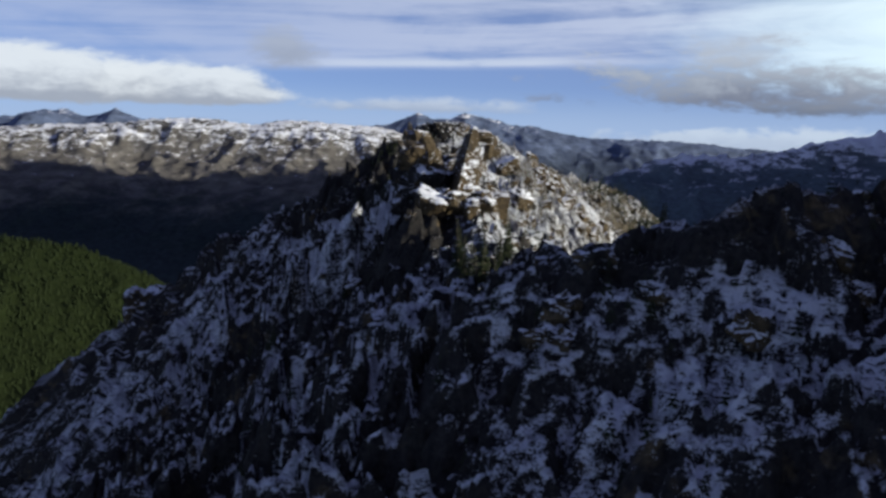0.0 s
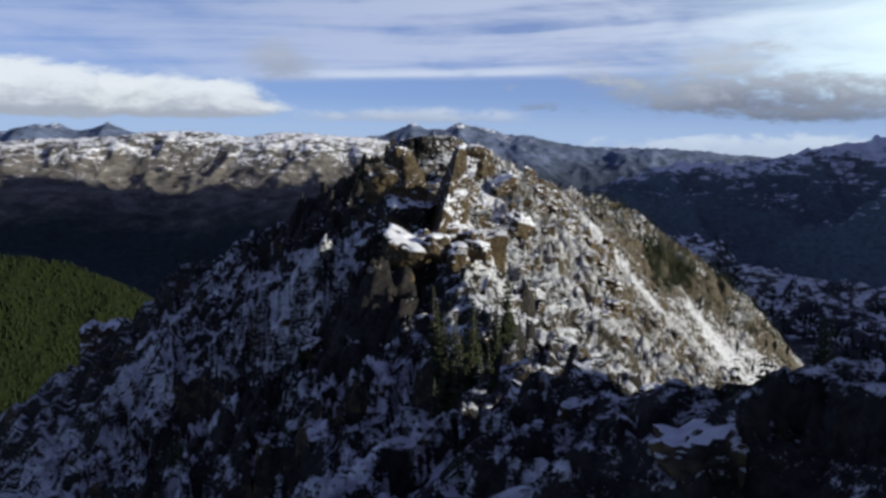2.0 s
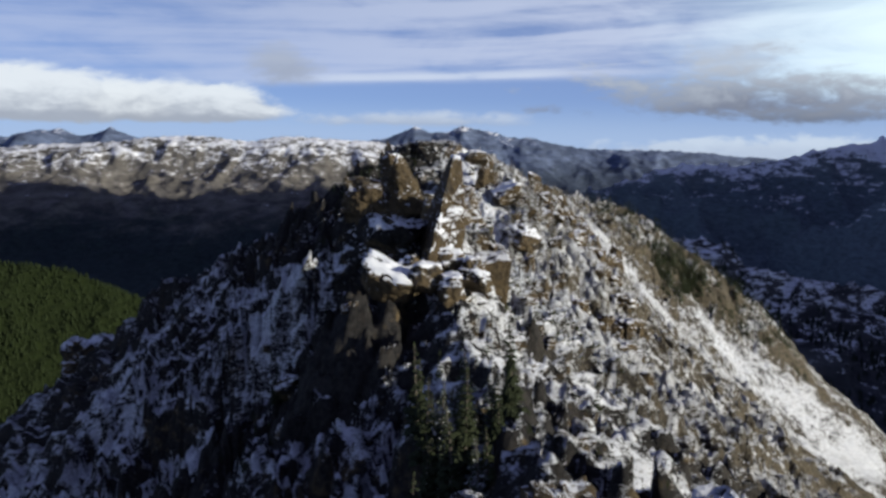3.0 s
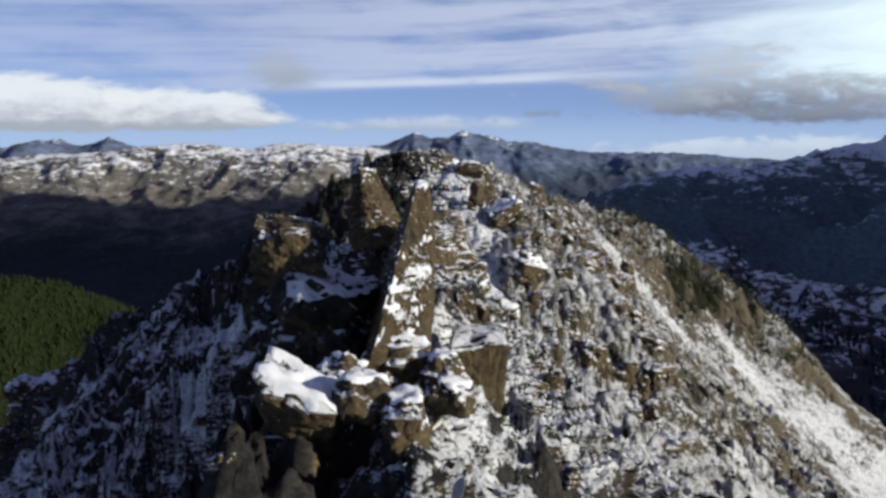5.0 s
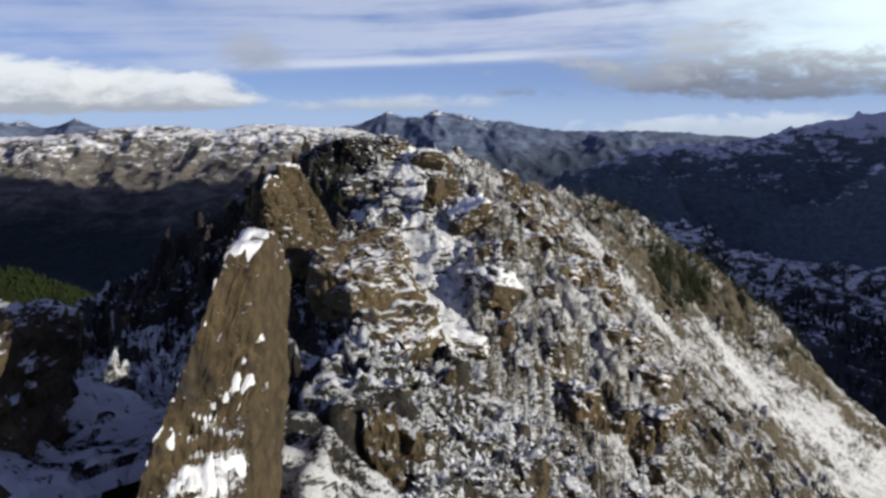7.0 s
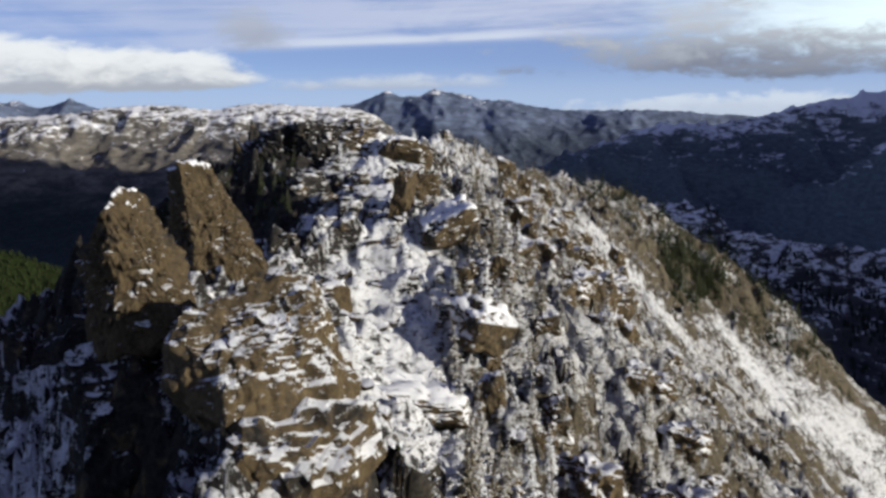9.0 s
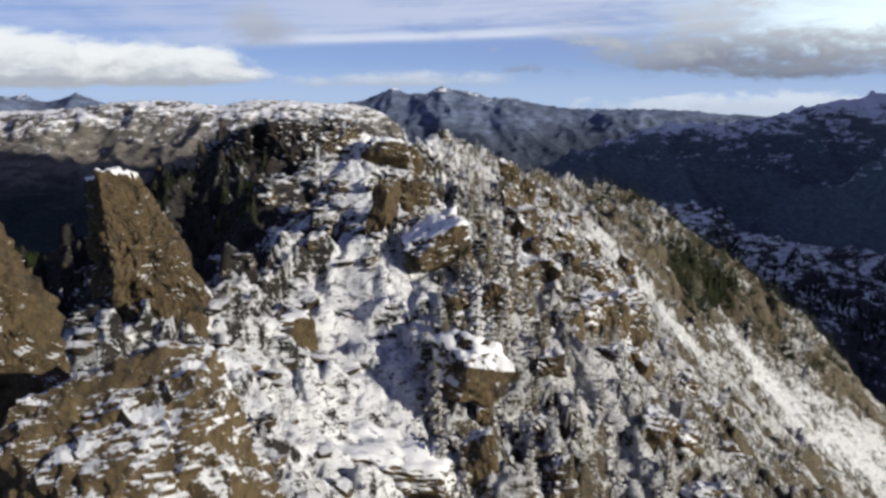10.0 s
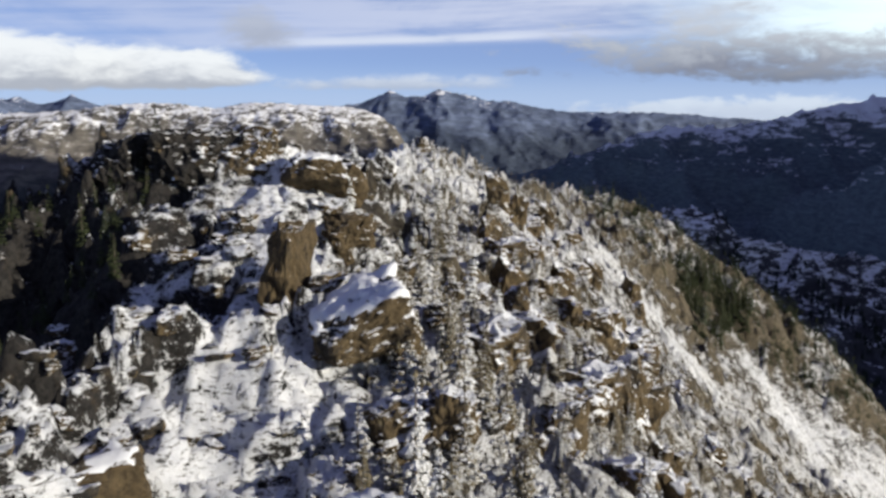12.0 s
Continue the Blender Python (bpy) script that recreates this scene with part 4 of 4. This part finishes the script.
def conifer(name, label, tall, wide, seed, mat, levels=13, arms=7, bare=0.08):
    r = random.Random(seed)
    root = new(name)
    v, f = [], []
    sides = 6
    for k in range(5):
        t = k / 4
        for s in range(sides):
            a = s * math.tau / sides
            rad = tall * 0.022 * (1 - 0.93 * t) + 0.006
            v.append((rad * math.cos(a) + 0.02 * tall * math.sin(3 * t), rad * math.sin(a), -0.25 * (k == 0) + t * tall * 0.97))
    for k in range(4):
        for s in range(sides):
            a, b = k * sides + s, k * sides + (s + 1) % sides
            f += [(a, b, b + sides), (a, b + sides, a + sides)]
    trunk = new("trunk", link("trunk", v, f, M_BARK))
    trunk.parent = root
    needles = []
    for k in range(levels):
        t = (k + r.uniform(-0.3, 0.3)) / levels
        z = tall * (bare + (1 - bare) * t)
        reach = wide * (1 - t) ** 0.8 * r.uniform(0.7, 1.15) + 0.04 * tall * 0.3
        n = max(3, round(arms * (1 - 0.5 * t)))
        spin = r.uniform(0, math.tau)
        for i in range(n):
            if r.random() < 0.10:
                continue
            a = spin + i * math.tau / n + r.uniform(-0.25, 0.25)
            L = reach * r.uniform(0.65, 1.2)
            droop = r.uniform(0.1, 0.5) * L
            x, y = math.cos(a), math.sin(a)
            needles.append((0.02 * x, 0.02 * y, z, x * L, y * L, z - droop, 0.26 * L + 0.03, 0.14 * L + 0.03))
            if L > 0.25 * wide:
                for sgn in (-1, 1):
                    b = a + sgn * r.uniform(0.35, 0.6)
                    needles.append((x * L * 0.4, y * L * 0.4, z - droop * 0.3, math.cos(b) * L * 0.85, math.sin(b) * L * 0.85, z - droop * r.uniform(0.5, 1.1), 0.16 * L + 0.02, 0.10 * L + 0.02))
    needles.append((0, 0, tall * 0.93, 0.02, 0.01, tall * 1.02, 0.03 * tall * 0.5, 0.02 * tall))
    crown = new("crown", link("crown", *sprays(needles), mat, False))
    crown.parent = root
    return tagged(root, label, "tree")


RIMED = [conifer("conifer", "slender rime-covered conifer on the sunny slope", t, w, 80 + k, M_RIME, lv) for k, (t, w, lv) in enumerate(((3.2, 0.62, 13), (2.5, 0.60, 11), (3.8, 0.66, 15)))]
FROSTED = [conifer("conifer", "small frosted conifer with snowy branches", t, w, 90 + k, M_FROST, lv) for k, (t, w, lv) in enumerate(((2.3, 0.75, 10), (3.0, 0.7, 12)))]
GREEN = [conifer("conifer", "dark green conifer with little snow", t, w, 97 + k, M_GREEN, lv) for k, (t, w, lv) in enumerate(((3.6, 0.8, 13), (4.4, 0.85, 15)))]


def plant(kinds, zone, count, s0, s1, group):
    (x0, x1), (y0, y1) = zone
    done = 0
    for _ in range(count * 6):
        if done == count:
            break
        x, y = rng.uniform(x0, x1), rng.uniform(y0, y1)
        if float(sampled("snow", x, y)) > 0.3:
            continue
        s = rng.uniform(s0, s1)
        m = pose(x, y, ground_at(x, y) - 0.15, rng.uniform(-5, 5), rng.uniform(-5, 5), rng.uniform(0, 360))
        src = kinds[done % len(kinds)]
        ob = src if not src.get("group") else copy_thing(src, m)
        ob.matrix_basis = m @ Matrix.Diagonal((s, s, s * rng.uniform(0.85, 1.15), 1))
        tagged(ob, group=group)
        done += 1


plant(RIMED, ((10, 19), (170, 224)), 66, 0.9, 1.7, "rimed conifers on the sunny slope")
plant(RIMED, ((12, 32), (165, 250)), 90, 0.8, 1.6, "rimed conifers on the sunny slope")
plant(RIMED, ((10, 55), (262, 390)), 26, 0.8, 1.4, "rimed conifers on the sunny slope")
plant(FROSTED, ((2, 24), (118, 180)), 44, 0.5, 1.0, "frosted conifers along the crest")
plant(FROSTED, ((-2, 12), (225, 320)), 26, 0.6, 1.1, "frosted conifers along the crest")
plant(GREEN, ((-0.3, 5.2), (77.9, 84.9)), 20, 0.8, 1.2, "green conifers in the shade")
plant(GREEN, ((-25, -8), (206, 226)), 26, 0.4, 0.75, "green conifers in the shade")
plant(GREEN, ((12.4, 13.4), (53.2, 54.0)), 3, 0.3, 0.5, "green conifers on the dark crest")
plant(GREEN, ((84, 106), (388, 416)), 44, 1.2, 2.3, "green conifers below the shoulder")
plant(GREEN, ((-34, -8), (80, 150)), 18, 0.5, 0.9, "green conifers in the shade")
plant(GREEN, ((14, 26), (62, 72)), 8, 0.35, 0.55, "green conifers in the shade")


# ---- low growth, too much to count ----
def thicket(name, label, category, mat, zones, seed):
    """Low snowy shrubs and small far conifers, each a tuft of a few sprays, joined."""
    r = np.random.RandomState(seed)
    xs, ys, ss, tall = [], [], [], []
    for (x0, x1), (y0, y1), n, s0, s1, up in zones:
        x, y = r.uniform(x0, x1, n), r.uniform(y0, y1, n)
        keep = (value2(x / 7.0, y / 7.0, seed) > -0.25) & (sampled("snow", x, y) < 0.35)
        xs.append(x[keep]), ys.append(y[keep]), ss.append(r.uniform(s0, s1, keep.sum())), tall.append(np.full(keep.sum(), up))
    xs, ys, ss, tall = (np.concatenate(a) for a in (xs, ys, ss, tall))
    zs = sampled("z", xs, ys)
    out = []
    for x, y, z, s, up in zip(xs, ys, zs, ss, tall):
        spin = r.uniform(0, 6.28)
        if up > 1.2:
            for k in range(5):
                t = k / 5
                for i in range(4):
                    a = spin + k + i * math.tau / 4
                    L = 0.30 * s * (1.05 - t)
                    foot = z + s * up * (0.1 + 0.9 * t) * 0.55
                    out.append((x, y, foot, x + L * math.cos(a), y + L * math.sin(a), foot - 0.35 * L, 0.35 * L, 0.3 * L))
            out.append((x, y, z + s * up * 0.5, x, y + 0.02, z + s * up * 0.68, 0.05 * s, 0.05 * s))
        else:
            for i in range(4):
                a = spin + i * math.tau / 4 + r.uniform(-0.4, 0.4)
                L = s * r.uniform(0.5, 0.9)
                out.append((x, y, z - 0.1, x + L * math.cos(a) * 0.8, y + L * math.sin(a) * 0.8, z + up * L * r.uniform(0.3, 0.9), 0.3 * L, 0.22 * L))
    return tagged(new(name, link(name, *sprays(out), mat, False)), label, category, kind="stuff")


thicket("shrubs", "low rime-covered heath and scrub on sunlit slopes", "shrubs", M_RIME,
        [((4, 30), (112, 180), 1500, 0.3, 0.8, 0.8), ((6, 34), (180, 262), 2200, 0.3, 0.9, 0.9), ((10, 70), (262, 420), 2600, 0.5, 1.4, 0.9)], 15)
thicket("snowy_shrubs", "round snow-laden shrubs among the summit rocks", "shrubs", M_FROST,
        [((3, 17), (114, 165), 2400, 0.4, 1.1, 0.9), ((-2, 14), (98, 114), 200, 0.3, 0.7, 0.9)], 18)
thicket("small_conifers", "small rimed conifers standing thickly on the slope", "trees", M_RIME,
        [((10, 44), (170, 300), 1500, 0.9, 2.0, 2.2), ((20, 75), (290, 425), 900, 1.2, 2.4, 2.2)], 16)
thicket("dark_conifers", "small dark conifers on the brown spur", "trees", M_GREEN,
        [((82, 108), (386, 416), 750, 1.8, 4.0, 2.4), ((54, 150), (398, 436), 700, 1.6, 3.6, 2.4), ((-60, -10), (50, 240), 420, 0.7, 1.8, 2.0), ((-20, 12), (32, 98), 110, 0.6, 1.3, 2.0), ((8, 34), (32, 66), 150, 0.6, 1.5, 2.0), ((-27, -9), (203, 227), 260, 0.9, 1.8, 1.9)], 17)


def far_forest(name, label, slope, zone, count, tall, gaps, seed, mat):
    """A distant wood: pointed trees of two tiers standing on a far slope, joined."""
    r = np.random.RandomState(seed)
    (x0, x1), (y0, y1) = zone
    x, y = r.uniform(x0, x1, count), r.uniform(y0, y1, count)
    keep = value2(x / 95.0, y / 70.0, seed) + 0.6 * value2(x / 30.0, y / 24.0, seed + 1) > gaps
    x, y = x[keep], y[keep]
    z = SLOPES[slope](x[None], y[None])[0]
    n, h = len(x), r.uniform(tall[0], tall[1], len(x))
    spin = r.uniform(0, 6.28, n)
    verts, tris = [], []
    for tier, (low, high, wide) in enumerate(((-0.05, 0.7, 0.26), (0.35, 1.0, 0.17))):
        ring = []
        for k in range(5):
            a = spin + k * math.tau / 5 + tier
            rad = h * wide * r.uniform(0.7, 1.2, n)
            ring.append(np.stack([x + rad * np.cos(a), y + rad * np.sin(a), z + h * low], -1))
        ring.append(np.stack([x, y, z + h * high], -1))
        start = tier * 6 * n
        verts.append(np.stack(ring, 1).reshape(-1, 3))
        for k in range(5):
            tris.append(np.stack([np.full(n, k), np.full(n, (k + 1) % 5), np.full(n, 5)], -1) + start + 6 * np.arange(n)[:, None])
    return tagged(new(name, link(name, np.concatenate(verts), np.concatenate(tris), mat, False)), label, "trees", kind="stuff")


far_forest("hill_forest", "dense green conifer forest on a sunlit hill", "backdrop_green_hill", ((-1150, -430), (820, 1530)), 15000, (4, 9), -1.3, 31, M_HILLWOOD)
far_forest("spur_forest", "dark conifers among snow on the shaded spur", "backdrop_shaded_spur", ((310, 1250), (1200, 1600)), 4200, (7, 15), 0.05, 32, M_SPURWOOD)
